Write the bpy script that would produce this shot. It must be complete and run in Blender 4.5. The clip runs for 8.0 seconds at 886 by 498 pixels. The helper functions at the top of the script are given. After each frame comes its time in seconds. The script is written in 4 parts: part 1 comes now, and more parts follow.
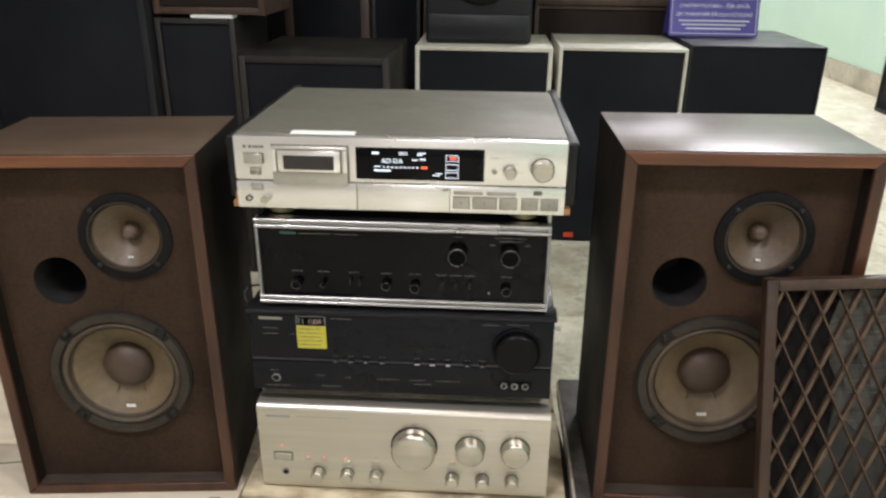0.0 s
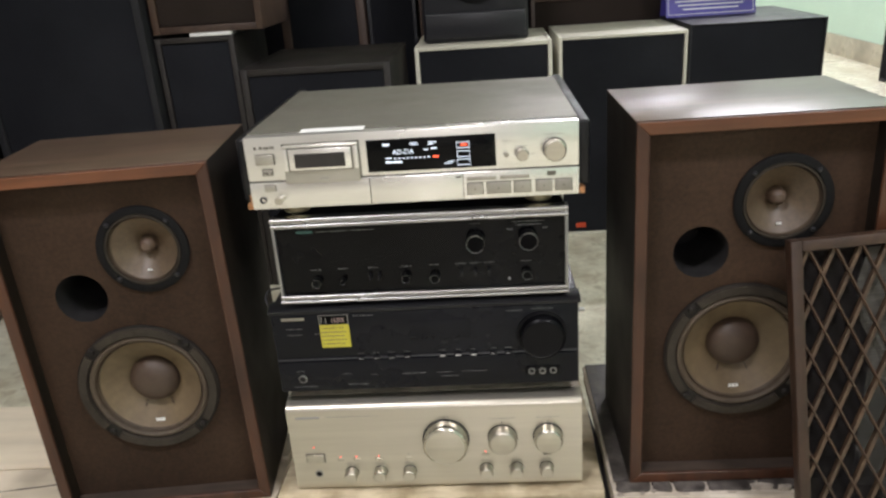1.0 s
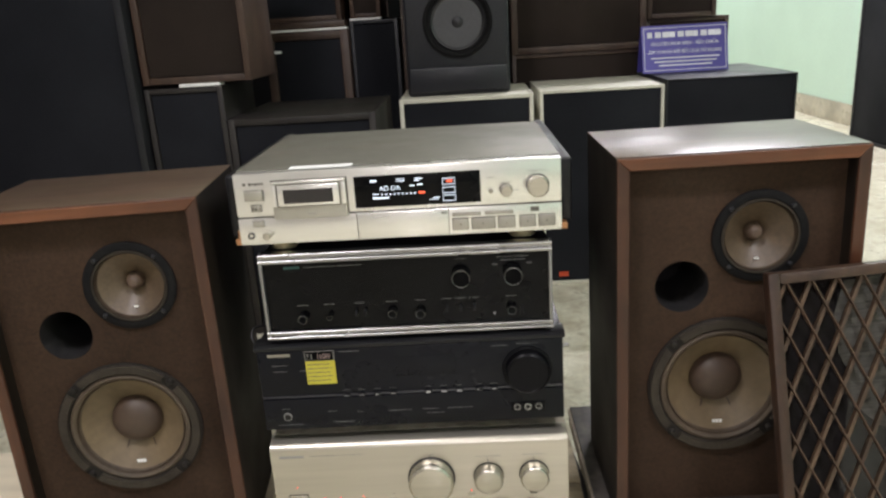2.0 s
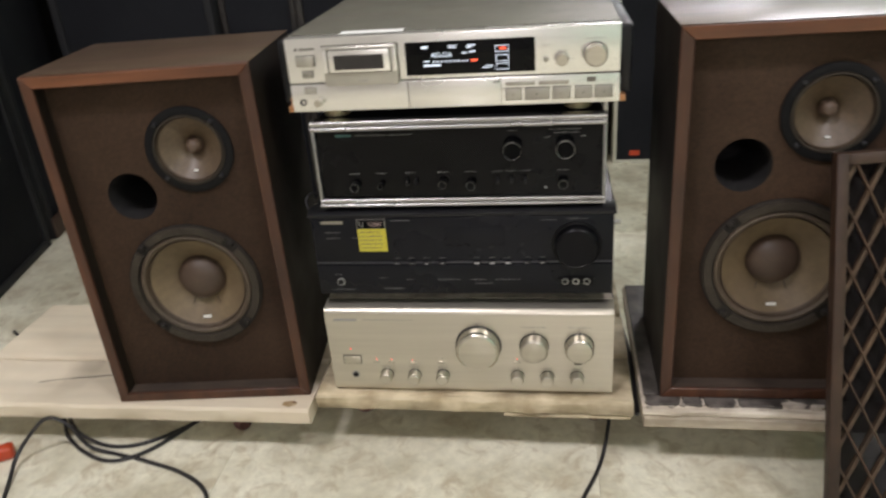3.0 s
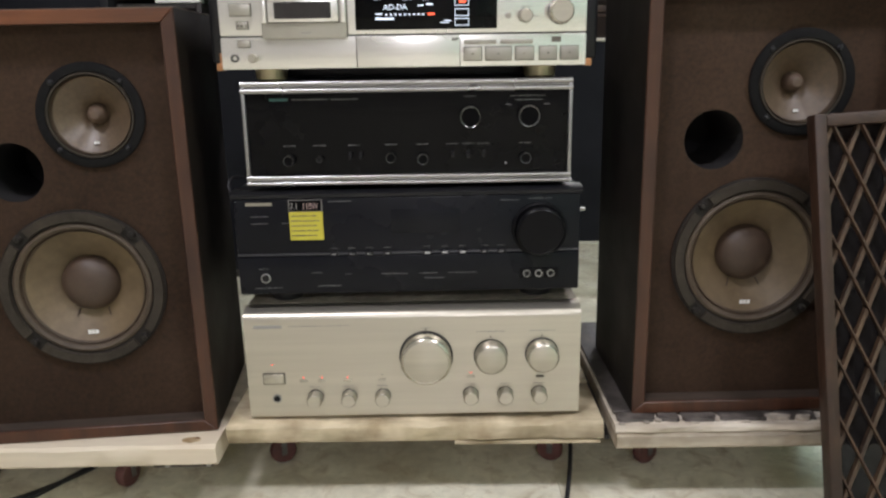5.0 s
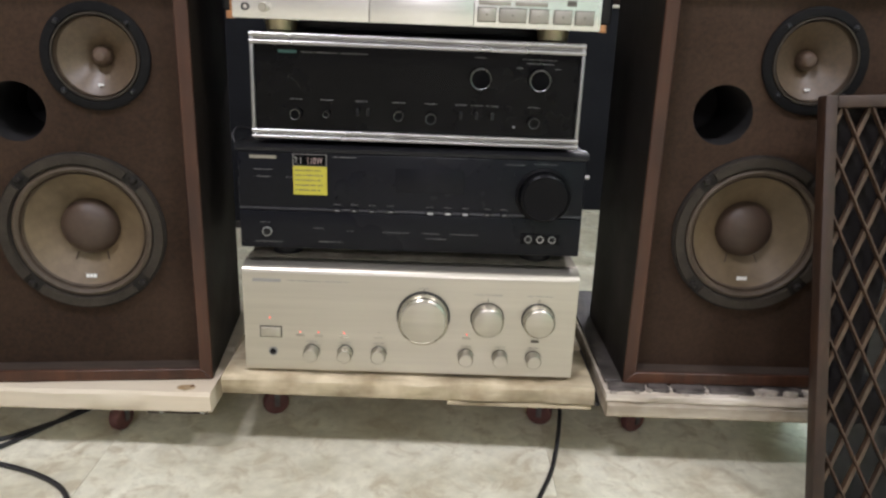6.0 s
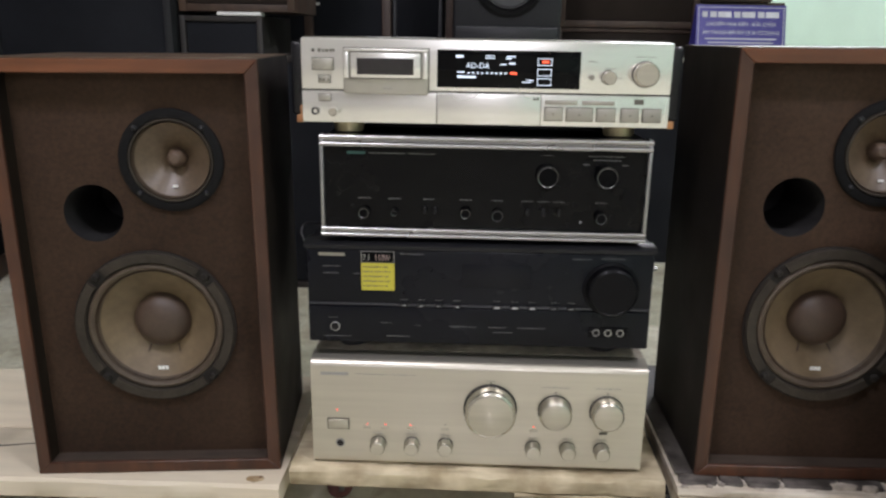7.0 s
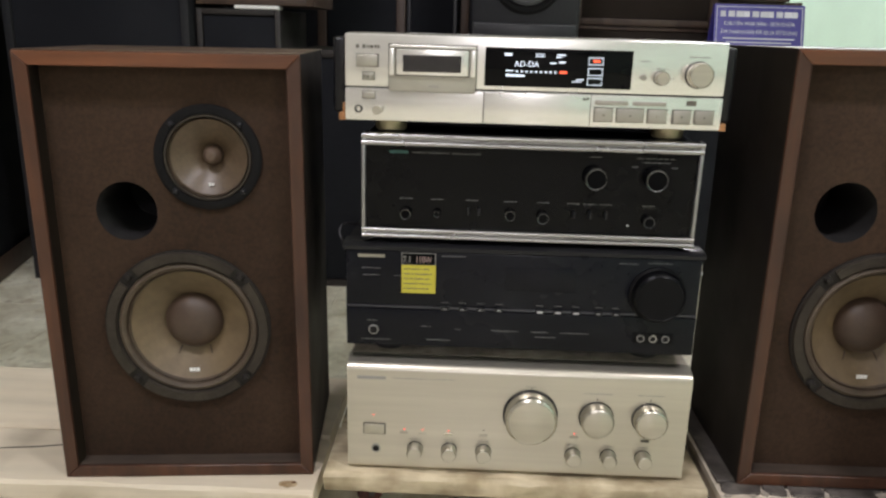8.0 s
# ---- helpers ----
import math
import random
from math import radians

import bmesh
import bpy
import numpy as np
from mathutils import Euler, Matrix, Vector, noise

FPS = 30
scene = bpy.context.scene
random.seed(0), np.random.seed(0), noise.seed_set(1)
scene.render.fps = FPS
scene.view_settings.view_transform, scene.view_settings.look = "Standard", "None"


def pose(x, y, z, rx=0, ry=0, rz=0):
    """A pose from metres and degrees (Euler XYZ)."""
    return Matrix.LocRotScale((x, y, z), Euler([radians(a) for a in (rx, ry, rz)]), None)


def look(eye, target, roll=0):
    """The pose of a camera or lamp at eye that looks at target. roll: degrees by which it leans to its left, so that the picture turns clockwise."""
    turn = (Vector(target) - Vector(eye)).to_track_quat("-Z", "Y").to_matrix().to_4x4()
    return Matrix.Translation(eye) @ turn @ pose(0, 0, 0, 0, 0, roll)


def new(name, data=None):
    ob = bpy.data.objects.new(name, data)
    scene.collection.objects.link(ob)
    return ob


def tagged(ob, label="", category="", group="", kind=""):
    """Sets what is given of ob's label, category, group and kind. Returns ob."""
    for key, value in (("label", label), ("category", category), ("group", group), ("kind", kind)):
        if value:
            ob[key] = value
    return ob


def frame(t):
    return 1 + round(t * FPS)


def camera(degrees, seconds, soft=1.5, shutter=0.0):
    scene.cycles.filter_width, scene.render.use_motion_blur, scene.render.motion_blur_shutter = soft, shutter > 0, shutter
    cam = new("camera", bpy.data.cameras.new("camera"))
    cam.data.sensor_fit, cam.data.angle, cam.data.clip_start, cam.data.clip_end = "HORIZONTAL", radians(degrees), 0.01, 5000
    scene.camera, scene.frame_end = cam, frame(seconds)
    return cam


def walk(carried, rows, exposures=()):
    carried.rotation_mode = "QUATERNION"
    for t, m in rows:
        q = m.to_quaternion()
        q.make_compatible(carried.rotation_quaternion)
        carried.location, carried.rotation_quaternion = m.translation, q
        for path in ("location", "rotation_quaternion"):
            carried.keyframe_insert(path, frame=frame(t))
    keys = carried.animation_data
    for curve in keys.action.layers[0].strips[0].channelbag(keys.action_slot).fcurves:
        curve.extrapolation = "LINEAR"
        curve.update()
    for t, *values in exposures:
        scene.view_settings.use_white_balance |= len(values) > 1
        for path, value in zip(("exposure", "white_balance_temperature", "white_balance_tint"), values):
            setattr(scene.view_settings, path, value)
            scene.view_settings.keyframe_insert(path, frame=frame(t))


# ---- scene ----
cam = camera(60.9, 8.0, soft=2.4, shutter=0.5)
PATH = [
    (0, (0.112, -0.919, 0.896), (0.007, 0.930, 0.141), 0.7),
    (0.3, (0.111, -0.921, 0.884), (0.040, 0.929, 0.127), 0.7),
    (0.5, (0.112, -0.920, 0.878), (-0.011, 0.941, 0.157), -1.8),
    (0.8, (0.107, -0.926, 0.875), (-0.044, 0.941, 0.173), -5.5),
    (1, (0.103, -0.926, 0.869), (-0.032, 0.931, 0.137), -4.0),
    (1.2, (0.103, -0.930, 0.866), (-0.015, 0.949, 0.190), -3.8),
    (2.3, (0.095, -0.962, 0.835), (0.043, 0.950, 0.249), -2.6),
    (2.5, (0.093, -0.968, 0.832), (0.026, 0.908, 0.142), -1.0),
    (2.8, (0.114, -0.959, 0.840), (-0.027, 0.842, -0.017), -3.6),
    (3, (0.133, -0.948, 0.832), (-0.158, 0.827, -0.041), -4.3),
    (3.2, (0.125, -0.935, 0.811), (-0.124, 0.848, -0.061), -1.8),
    (3.5, (0.118, -0.917, 0.760), (-0.040, 0.870, -0.123), -3.9),
    (3.8, (0.102, -0.892, 0.695), (-0.083, 0.951, -0.059), -2.1),
    (4, (0.094, -0.886, 0.633), (-0.134, 0.970, -0.075), -3.1),
    (4.2, (0.074, -0.879, 0.589), (-0.033, 1.044, 0.051), -4.2),
    (5.3, (0.037, -0.915, 0.580), (0.044, 1.020, 0.073), -0.4),
    (5.5, (0.031, -0.917, 0.571), (0.029, 1.011, 0.040), -0.5),
    (5.8, (0.027, -0.906, 0.594), (0.101, 0.990, -0.038), 1.5),
    (6, (0.029, -0.905, 0.585), (0.057, 1.001, -0.022), 2.4),
    (6.2, (0.015, -0.895, 0.614), (0.083, 1.005, -0.008), 3.2),
    (6.5, (0.003, -0.889, 0.638), (0.036, 1.009, 0.010), 2.5),
    (6.8, (-0.006, -0.883, 0.664), (-0.029, 1.019, 0.047), 1.7),
    (7, (-0.011, -0.884, 0.666), (-0.083, 1.039, 0.124), 1.0),
    (7.5, (-0.030, -0.876, 0.667), (-0.128, 1.046, 0.121), 1.3),
    (8, (-0.070, -0.863, 0.666), (-0.128, 1.058, 0.114), 1.7),
]
walk(cam, [(t, look(eye, target, roll)) for t, eye, target, roll in PATH],
     exposures=((0, 0.0, 6500, 10), (1.2, -0.03, 6500, 10), (2.3, -0.03, 6550, 10), (2.5, -0.08, 6650, 10), (3.0, -0.13, 6600, 11), (3.5, -0.08, 6350, 12),
                (4.0, -0.03, 6200, 14), (5.5, -0.08, 6350, 10), (6.0, 0.05, 6250, 12), (6.5, -0.13, 6100, 14), (7.0, -0.17, 6200, 12), (7.5, -0.17, 6400, 10), (8.0, -0.12, 6500, 10)))

# ---- world and lights ----
world = bpy.data.worlds.new("world")
world.use_nodes = True
world.node_tree.nodes["Background"].inputs["Color"].default_value = (0.5, 0.6, 0.62, 1)
world.node_tree.nodes["Background"].inputs["Strength"].default_value = 0.05
scene.world = world
scene.view_settings.exposure = 0.0


def area_lamp(name, eye, target, sx, sy, watts, colour=(1.0, 0.97, 0.88)):
    data = bpy.data.lights.new(name, "AREA")
    data.shape, data.size, data.size_y = "RECTANGLE", sx, sy
    data.energy, data.color = watts, colour
    ob = new(name, data)
    ob.matrix_world = look(eye, target)
    return ob


COOL = (0.942, 0.905, 0.968)
area_lamp("ceiling_light", (-0.75, -1.3, 2.86), (-0.75, -1.3, 0.0), 0.5, 0.3, 50, COOL)
area_lamp("ceiling_light", (1.45, -1.4, 2.86), (1.45, -1.4, 0.0), 0.5, 0.3, 48, COOL)
# unseen lamp, added so floor and wall behind the camera brighten the deck's reflection
area_lamp("unseen_fill_light", (0.2, -5.6, 2.86), (0.2, -5.6, 0.0), 1.2, 0.36, 105, COOL)
# unseen lamp, added to brighten the mint wall
area_lamp("unseen_fill_light", (1.7, 3.2, 2.86), (1.7, 3.2, 0.0), 1.2, 0.1, 110, COOL)
area_lamp("wall_tube_light", (2.1, 9.5, 2.7), (0.9, 0.0, 0.9), 1.2, 0.08, 28, COOL)
# unseen lamp, added for light at the back of the room
area_lamp("unseen_fill_light", (1.0, 6.6, 2.86), (1.0, 6.6, 0.0), 1.2, 0.1, 80, COOL)


# ---- materials ----
def node(nt, kind, **inputs):
    n = nt.nodes.new(kind)
    for key, value in inputs.items():
        n.inputs[key.replace("_", " ")].default_value = value
    return n


def surface(name, colour, rough=0.5, metal=0.0, vary=0.15, grain=40.0, stretch=(1, 1, 1), bump=0.1, stain=3.0,
            stain_amount=0.15, dark=None, coat=0.0, spec=0.5, rough_vary=0.12):
    """A procedural surface with fine grain and broad stains, in the object's metres."""
    m = bpy.data.materials.new(name)
    m.use_nodes = True
    nt = m.node_tree
    bsdf = nt.nodes["Principled BSDF"]
    tc = node(nt, "ShaderNodeTexCoord")
    mp = node(nt, "ShaderNodeMapping", Scale=stretch)
    info = node(nt, "ShaderNodeObjectInfo")
    off = node(nt, "ShaderNodeVectorMath")
    off.operation = "MULTIPLY_ADD"
    off.inputs[1].default_value = (7.0, 7.0, 7.0)
    nt.links.new(info.outputs["Random"], off.inputs[0])
    nt.links.new(tc.outputs["Object"], off.inputs[2])
    nt.links.new(off.outputs[0], mp.inputs["Vector"])
    fine = node(nt, "ShaderNodeTexNoise", Scale=grain, Detail=5.0, Roughness=0.6)
    nt.links.new(mp.outputs[0], fine.inputs["Vector"])
    broad = node(nt, "ShaderNodeTexNoise", Scale=stain, Detail=4.0, Roughness=0.55)
    nt.links.new(off.outputs[0], broad.inputs["Vector"])
    a = node(nt, "ShaderNodeMapRange", To_Min=1.0 - vary * 1.6, To_Max=1.0 + vary * 1.6)
    a.inputs["From Min"].default_value, a.inputs["From Max"].default_value = 0.2, 0.8
    nt.links.new(fine.outputs["Fac"], a.inputs["Value"])
    b = node(nt, "ShaderNodeMapRange", To_Min=0.0, To_Max=1.0)
    b.inputs["From Min"].default_value, b.inputs["From Max"].default_value = 0.38, 0.68
    nt.links.new(broad.outputs["Fac"], b.inputs["Value"])
    mix = node(nt, "ShaderNodeMix")
    mix.data_type = "RGBA"
    mix.inputs["A"].default_value = (*colour, 1)
    mix.inputs["B"].default_value = (*(dark or [c * (1 - stain_amount * 2) for c in colour]), 1)
    nt.links.new(b.outputs[0], mix.inputs["Factor"])
    mul = node(nt, "ShaderNodeVectorMath")
    mul.operation = "MULTIPLY"
    nt.links.new(mix.outputs["Result"], mul.inputs[0])
    nt.links.new(a.outputs[0], mul.inputs[1])
    nt.links.new(mul.outputs[0], bsdf.inputs["Base Color"])
    r = node(nt, "ShaderNodeMapRange", To_Min=max(0.02, rough - rough_vary), To_Max=min(1.0, rough + rough_vary))
    r.inputs["From Min"].default_value, r.inputs["From Max"].default_value = 0.3, 0.7
    nt.links.new(broad.outputs["Fac"], r.inputs["Value"])
    nt.links.new(r.outputs[0], bsdf.inputs["Roughness"])
    bsdf.inputs["Metallic"].default_value = metal
    bsdf.inputs["Coat Weight"].default_value = coat
    bsdf.inputs["Specular IOR Level"].default_value = spec
    if bump:
        bp = node(nt, "ShaderNodeBump", Strength=bump, Distance=0.002)
        nt.links.new(fine.outputs["Fac"], bp.inputs["Height"])
        nt.links.new(bp.outputs[0], bsdf.inputs["Normal"])
    return m


def glowing(name, colour, strength):
    m = bpy.data.materials.new(name)
    m.use_nodes = True
    b = m.node_tree.nodes["Principled BSDF"]
    b.inputs["Base Color"].default_value = (*[c * 0.3 for c in colour], 1)
    b.inputs["Emission Color"].default_value = (*colour, 1)
    b.inputs["Emission Strength"].default_value = strength
    return m


def sheer(name, colour, cover):
    """A woven cloth that lets a part of the light straight through."""
    m = bpy.data.materials.new(name)
    m.use_nodes = True
    nt = m.node_tree
    b, out = nt.nodes["Principled BSDF"], nt.nodes["Material Output"]
    b.inputs["Base Color"].default_value = (*colour, 1)
    b.inputs["Roughness"].default_value = 0.9
    b.inputs["Specular IOR Level"].default_value = 0.1
    clear = node(nt, "ShaderNodeBsdfTransparent")
    tc = node(nt, "ShaderNodeTexCoord")
    w = node(nt, "ShaderNodeTexNoise", Scale=900.0, Detail=1.0)
    nt.links.new(tc.outputs["Object"], w.inputs["Vector"])
    rng = node(nt, "ShaderNodeMapRange", To_Min=cover - 0.3, To_Max=min(1.0, cover + 0.3))
    nt.links.new(w.outputs["Fac"], rng.inputs["Value"])
    mix = node(nt, "ShaderNodeMixShader")
    nt.links.new(rng.outputs[0], mix.inputs["Fac"])
    nt.links.new(clear.outputs[0], mix.inputs[1])
    nt.links.new(b.outputs[0], mix.inputs[2])
    nt.links.new(mix.outputs[0], out.inputs["Surface"])
    return m


def marble(name):
    m = surface(name, (0.75, 0.725, 0.59), 0.3, vary=0.1, grain=60, bump=0.0, stain=9, dark=(0.52, 0.485, 0.365), rough_vary=0.06)
    nt = m.node_tree
    bsdf = nt.nodes["Principled BSDF"]
    old = bsdf.inputs["Base Color"].links[0].from_socket
    tc = node(nt, "ShaderNodeTexCoord")
    n = node(nt, "ShaderNodeTexNoise", Scale=22.0, Detail=8.0, Roughness=0.65, Distortion=0.9)
    nt.links.new(tc.outputs["Object"], n.inputs["Vector"])
    ramp = node(nt, "ShaderNodeMapRange", To_Min=0.0, To_Max=0.62)
    ramp.inputs["From Min"].default_value, ramp.inputs["From Max"].default_value = 0.5, 0.66
    nt.links.new(n.outputs["Fac"], ramp.inputs["Value"])
    mix = node(nt, "ShaderNodeMix")
    mix.data_type = "RGBA"
    mix.inputs["B"].default_value = (0.4, 0.33, 0.22, 1)
    nt.links.new(ramp.outputs[0], mix.inputs["Factor"])
    nt.links.new(old, mix.inputs["A"])
    nt.links.new(mix.outputs["Result"], bsdf.inputs["Base Color"])
    return m


MARBLE = marble("marble_tile")
GROUT = surface("grout", (0.5, 0.48, 0.4), 0.9, vary=0.1)
OFFWHITE = surface("off_white_paint", (0.66, 0.625, 0.6), 0.7, vary=0.03, grain=60, bump=0.08, stain=1.2, stain_amount=0.05)
MINT = surface("mint_paint", (0.56, 0.74, 0.62), 0.6, vary=0.03, grain=60, bump=0.08, stain=1.2, stain_amount=0.04)
CEIL = surface("ceiling_paint", (0.78, 0.78, 0.74), 0.8, vary=0.03, stain=1, stain_amount=0.04)
SKIRT = surface("skirting_tile", (0.5, 0.45, 0.35), 0.3, vary=0.15, grain=15, bump=0)
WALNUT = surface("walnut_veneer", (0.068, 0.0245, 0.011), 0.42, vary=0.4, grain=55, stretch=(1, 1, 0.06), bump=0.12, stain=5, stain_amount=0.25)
# upper edging only: wear and the light from above put into a paler walnut
WALNUT_LIT = surface("walnut_across_lit", (0.125, 0.045, 0.019), 0.42, vary=0.4, grain=55, stretch=(0.06, 1, 1), bump=0.1, stain=5, stain_amount=0.22)
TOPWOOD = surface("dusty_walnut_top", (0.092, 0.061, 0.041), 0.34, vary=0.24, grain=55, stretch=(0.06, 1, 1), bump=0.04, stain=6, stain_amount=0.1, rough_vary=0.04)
DUSTYLEDGE = surface("dusty_ledge", (0.05, 0.034, 0.024), 0.7, vary=0.25, grain=60, stretch=(0.2, 1, 1), bump=0.1, stain=9)
# near-black walnut copy: shade in the gaps beside the cabinets is in the colour
WALNUT_SIDE = surface("walnut_side_shaded", (0.0145, 0.0098, 0.0062), 0.55, spec=0.35, vary=0.3, grain=55, stretch=(1, 1, 0.06), bump=0.12, stain=5, stain_amount=0.25)
BAFFLE = surface("brown_baffle", (0.0375, 0.019, 0.0094), 0.8, spec=0.3, vary=0.3, grain=190, bump=0.3, stain=6, stain_amount=0.17)
CONE = surface("paper_cone", (0.139, 0.098, 0.053), 0.56, vary=0.12, grain=90, bump=0.12, stain=14, stain_amount=0.12)
CONE_MID = surface("paper_cone_mid", (0.095, 0.064, 0.038), 0.48, vary=0.2, grain=160, bump=0.12, stain=14, stain_amount=0.12)
MIDCAP = surface("tan_dust_cap", (0.1, 0.066, 0.045), 0.5, vary=0.15, grain=150, bump=0.1)
DOME = surface("brown_dust_cap", (0.058, 0.036, 0.0235), 0.6, vary=0.12, grain=150, bump=0.1, stain=10)
SURROUND = surface("brown_surround", (0.075, 0.053, 0.034), 0.6, vary=0.15, grain=120, bump=0.1, stain=14)
GASKET = surface("grey_gasket", (0.035, 0.0275, 0.0195), 0.7, spec=0.3, vary=0.2, grain=150, bump=0.15, stain=20)
FELT = surface("black_felt_ring", (0.009, 0.0088, 0.0088), 0.85, spec=0.12, vary=0.2, grain=200, bump=0.2)
BASKET = surface("brown_black_basket", (0.019, 0.016, 0.013), 0.75, spec=0.25, vary=0.25, grain=150, bump=0.15)
BLACK = surface("black_plastic", (0.016, 0.016, 0.018), 0.45, vary=0.15, grain=200, bump=0.06)
HOLE = surface("dark_port", (0.0155, 0.0145, 0.0145), 0.9, spec=0.15, vary=0.2)
SILVER = surface("brushed_champagne", (0.55, 0.515, 0.44), 0.32, 0.85, vary=0.06, grain=90, stretch=(0.03, 1, 1), bump=0.03, stain=2.2, stain_amount=0.05, rough_vary=0.06)
SILVER_DECK = surface("satin_silver", (0.86, 0.845, 0.82), 0.27, 0.85, vary=0.04, grain=120, stretch=(0.05, 1, 1), bump=0.02, stain=3, stain_amount=0.03, rough_vary=0.05)
# darker copy of the deck silver; shading of small controls is in the colour
SILVER_DARK = surface("shaded_silver", (0.42, 0.4, 0.35), 0.42, 0.6, vary=0.06, bump=0.02)
KNOB = surface("turned_silver", (0.6, 0.57, 0.49), 0.26, 0.9, vary=0.05, grain=150, bump=0.03)
KNOBBLACK = surface("black_knob", (0.0022, 0.0022, 0.0026), 0.5, vary=0.1, spec=0.06)
DIALBLACK = surface("black_dial", (0.004, 0.004, 0.005), 0.3, vary=0.1, spec=0.12)
SMOKED = surface("smoked_chrome", (0.2, 0.2, 0.205), 0.3, 1.0, vary=0.1)
SATIN = surface("satin_chrome", (0.4, 0.4, 0.4), 0.35, 0.9, vary=0.08)
CHROME = surface("chrome_trim", (0.42, 0.415, 0.41), 0.27, 1.0, vary=0.03, grain=40, stretch=(0.02, 1, 1), bump=0.0, rough_vary=0.04)
GREYTOP = surface("grey_enamel", (0.165, 0.158, 0.128), 0.56, 0.3, vary=0.09, grain=300, bump=0.06, stain=6, stain_amount=0.08)
DARKSTEEL = surface("dull_steel", (0.16, 0.155, 0.15), 0.5, 0.7, vary=0.2)
DUSTY = surface("dusty_steel", (0.33, 0.29, 0.23), 0.8, 0.0, vary=0.3, grain=60, bump=0.1, stain=12, stain_amount=0.25)
BLACKGLASS = surface("black_glass", (0.0035, 0.0035, 0.004), 0.07, vary=0.1, bump=0.0, rough_vary=0.02, spec=0.12)
BLACKMETAL = surface("black_lacquer", (0.008, 0.008, 0.0095), 0.38, spec=0.3, vary=0.15, grain=250, bump=0.05, stain=6)
NAVYBLACK = surface("satin_black_panel", (0.0052, 0.0057, 0.0085), 0.3, spec=0.19, vary=0.15, grain=250, bump=0.04, stain=6)
TRIMLINE = surface("grey_trim_line", (0.075, 0.075, 0.085), 0.35, 0.5, vary=0.1)
PINE = surface("pine_plank", (0.66, 0.585, 0.455), 0.65, vary=0.09, grain=38, stretch=(0.09, 1, 1), bump=0.4, stain=7, dark=(0.62, 0.53, 0.4))
OLDWOOD = surface("weathered_plank", (0.52, 0.44, 0.3), 0.75, vary=0.35, grain=34, stretch=(0.12, 1, 1), bump=0.6, stain=16, dark=(0.27, 0.21, 0.125))
CHIPPED = surface("chipped_laminate", (0.05, 0.043, 0.038), 0.55, vary=0.4, grain=45, bump=0.5, stain=40, dark=(0.11, 0.095, 0.085))
CHIPWHITE = surface("white_filler", (0.42, 0.37, 0.31), 0.8, vary=0.3, grain=80, bump=0.5)
PEELED = surface("peeled_plywood", (0.46, 0.4, 0.31), 0.8, vary=0.3, grain=40, stretch=(0.12, 1, 1), bump=0.5, stain=16, dark=(0.28, 0.22, 0.15))
PALEBOARD = surface("pale_board_edge", (0.6, 0.54, 0.45), 0.8, vary=0.25, grain=50, stretch=(0.12, 1, 1), bump=0.5, stain=18, dark=(0.42, 0.35, 0.27))
KNOTWOOD = surface("wood_knot", (0.16, 0.09, 0.045), 0.7, vary=0.3, grain=90)
KNOTPALE = surface("knot_bark", (0.3, 0.2, 0.1), 0.75, vary=0.4, grain=110, bump=0.4, stain=60, dark=(0.5, 0.4, 0.26))
RED = surface("red_caster", (0.1, 0.035, 0.031), 0.6, vary=0.25, grain=90, stain=40)
STEEL = surface("zinc_steel", (0.45, 0.45, 0.44), 0.4, 0.9, vary=0.1)
RUBBER = surface("black_cable", (0.016, 0.015, 0.017), 0.5, vary=0.15)
LATTICE = surface("lattice_wood", (0.066, 0.035, 0.02), 0.5, vary=0.3, grain=60, bump=0.15, stain=8, stain_amount=0.25)
# paler lattice copy: light on slats sloping one way is put into the colour
LATTICE_LIT = surface("lattice_wood_lit", (0.092, 0.056, 0.033), 0.5, vary=0.3, grain=60, bump=0.15, stain=14, stain_amount=0.3)
LATTICE_FRAME = surface("grille_frame_wood", (0.04, 0.0185, 0.01), 0.5, vary=0.3, grain=50, bump=0.15, stain=6, stain_amount=0.25)
DARK_SHEET = sheer("sheer_dark_sheet", (0.012, 0.0105, 0.01), 0.92)
MESHCLOTH = surface("ribbed_grey_cloth", (0.074, 0.071, 0.061), 0.9, spec=0.2, vary=0.5, grain=420, stretch=(0.06, 1, 1), bump=0.6, stain=30, stain_amount=0.2)
BLACKCLOTH = surface("black_grille_cloth", (0.0145, 0.0155, 0.019), 0.95, spec=0.15, vary=0.3, grain=500, bump=0.3)
BROWNCLOTH = surface("brown_grille_cloth", (0.029, 0.0215, 0.0175), 0.95, spec=0.15, vary=0.3, grain=500, bump=0.3)
TINTED = surface("tinted_window", (0.032, 0.029, 0.028), 0.15, spec=0.35, vary=0.1, bump=0)
DOORGREY = surface("door_silver", (0.5, 0.48, 0.43), 0.34, 0.6, vary=0.06, bump=0.02)
WHITE = surface("aged_white_paint", (0.62, 0.6, 0.5), 0.5, vary=0.06, grain=60, bump=0.06, stain=5, stain_amount=0.1)
TOWERBLACK = surface("black_textured_paint", (0.022, 0.0225, 0.025), 0.6, spec=0.25, vary=0.25, grain=160, bump=0.15, stain=4)
CHARCOAL = surface("charcoal_cabinet", (0.021, 0.0215, 0.0255), 0.4, spec=0.35, vary=0.15, grain=120, bump=0.08, stain=4)
DARKWOOD = surface("dark_stained_wood", (0.017, 0.0135, 0.0115), 0.55, vary=0.3, grain=40, stretch=(0.08, 1, 1), bump=0.1, stain=4)
DULLWOOD = surface("dull_walnut", (0.06, 0.034, 0.022), 0.5, vary=0.3, grain=40, stretch=(1, 1, 0.08), bump=0.1, stain=4)
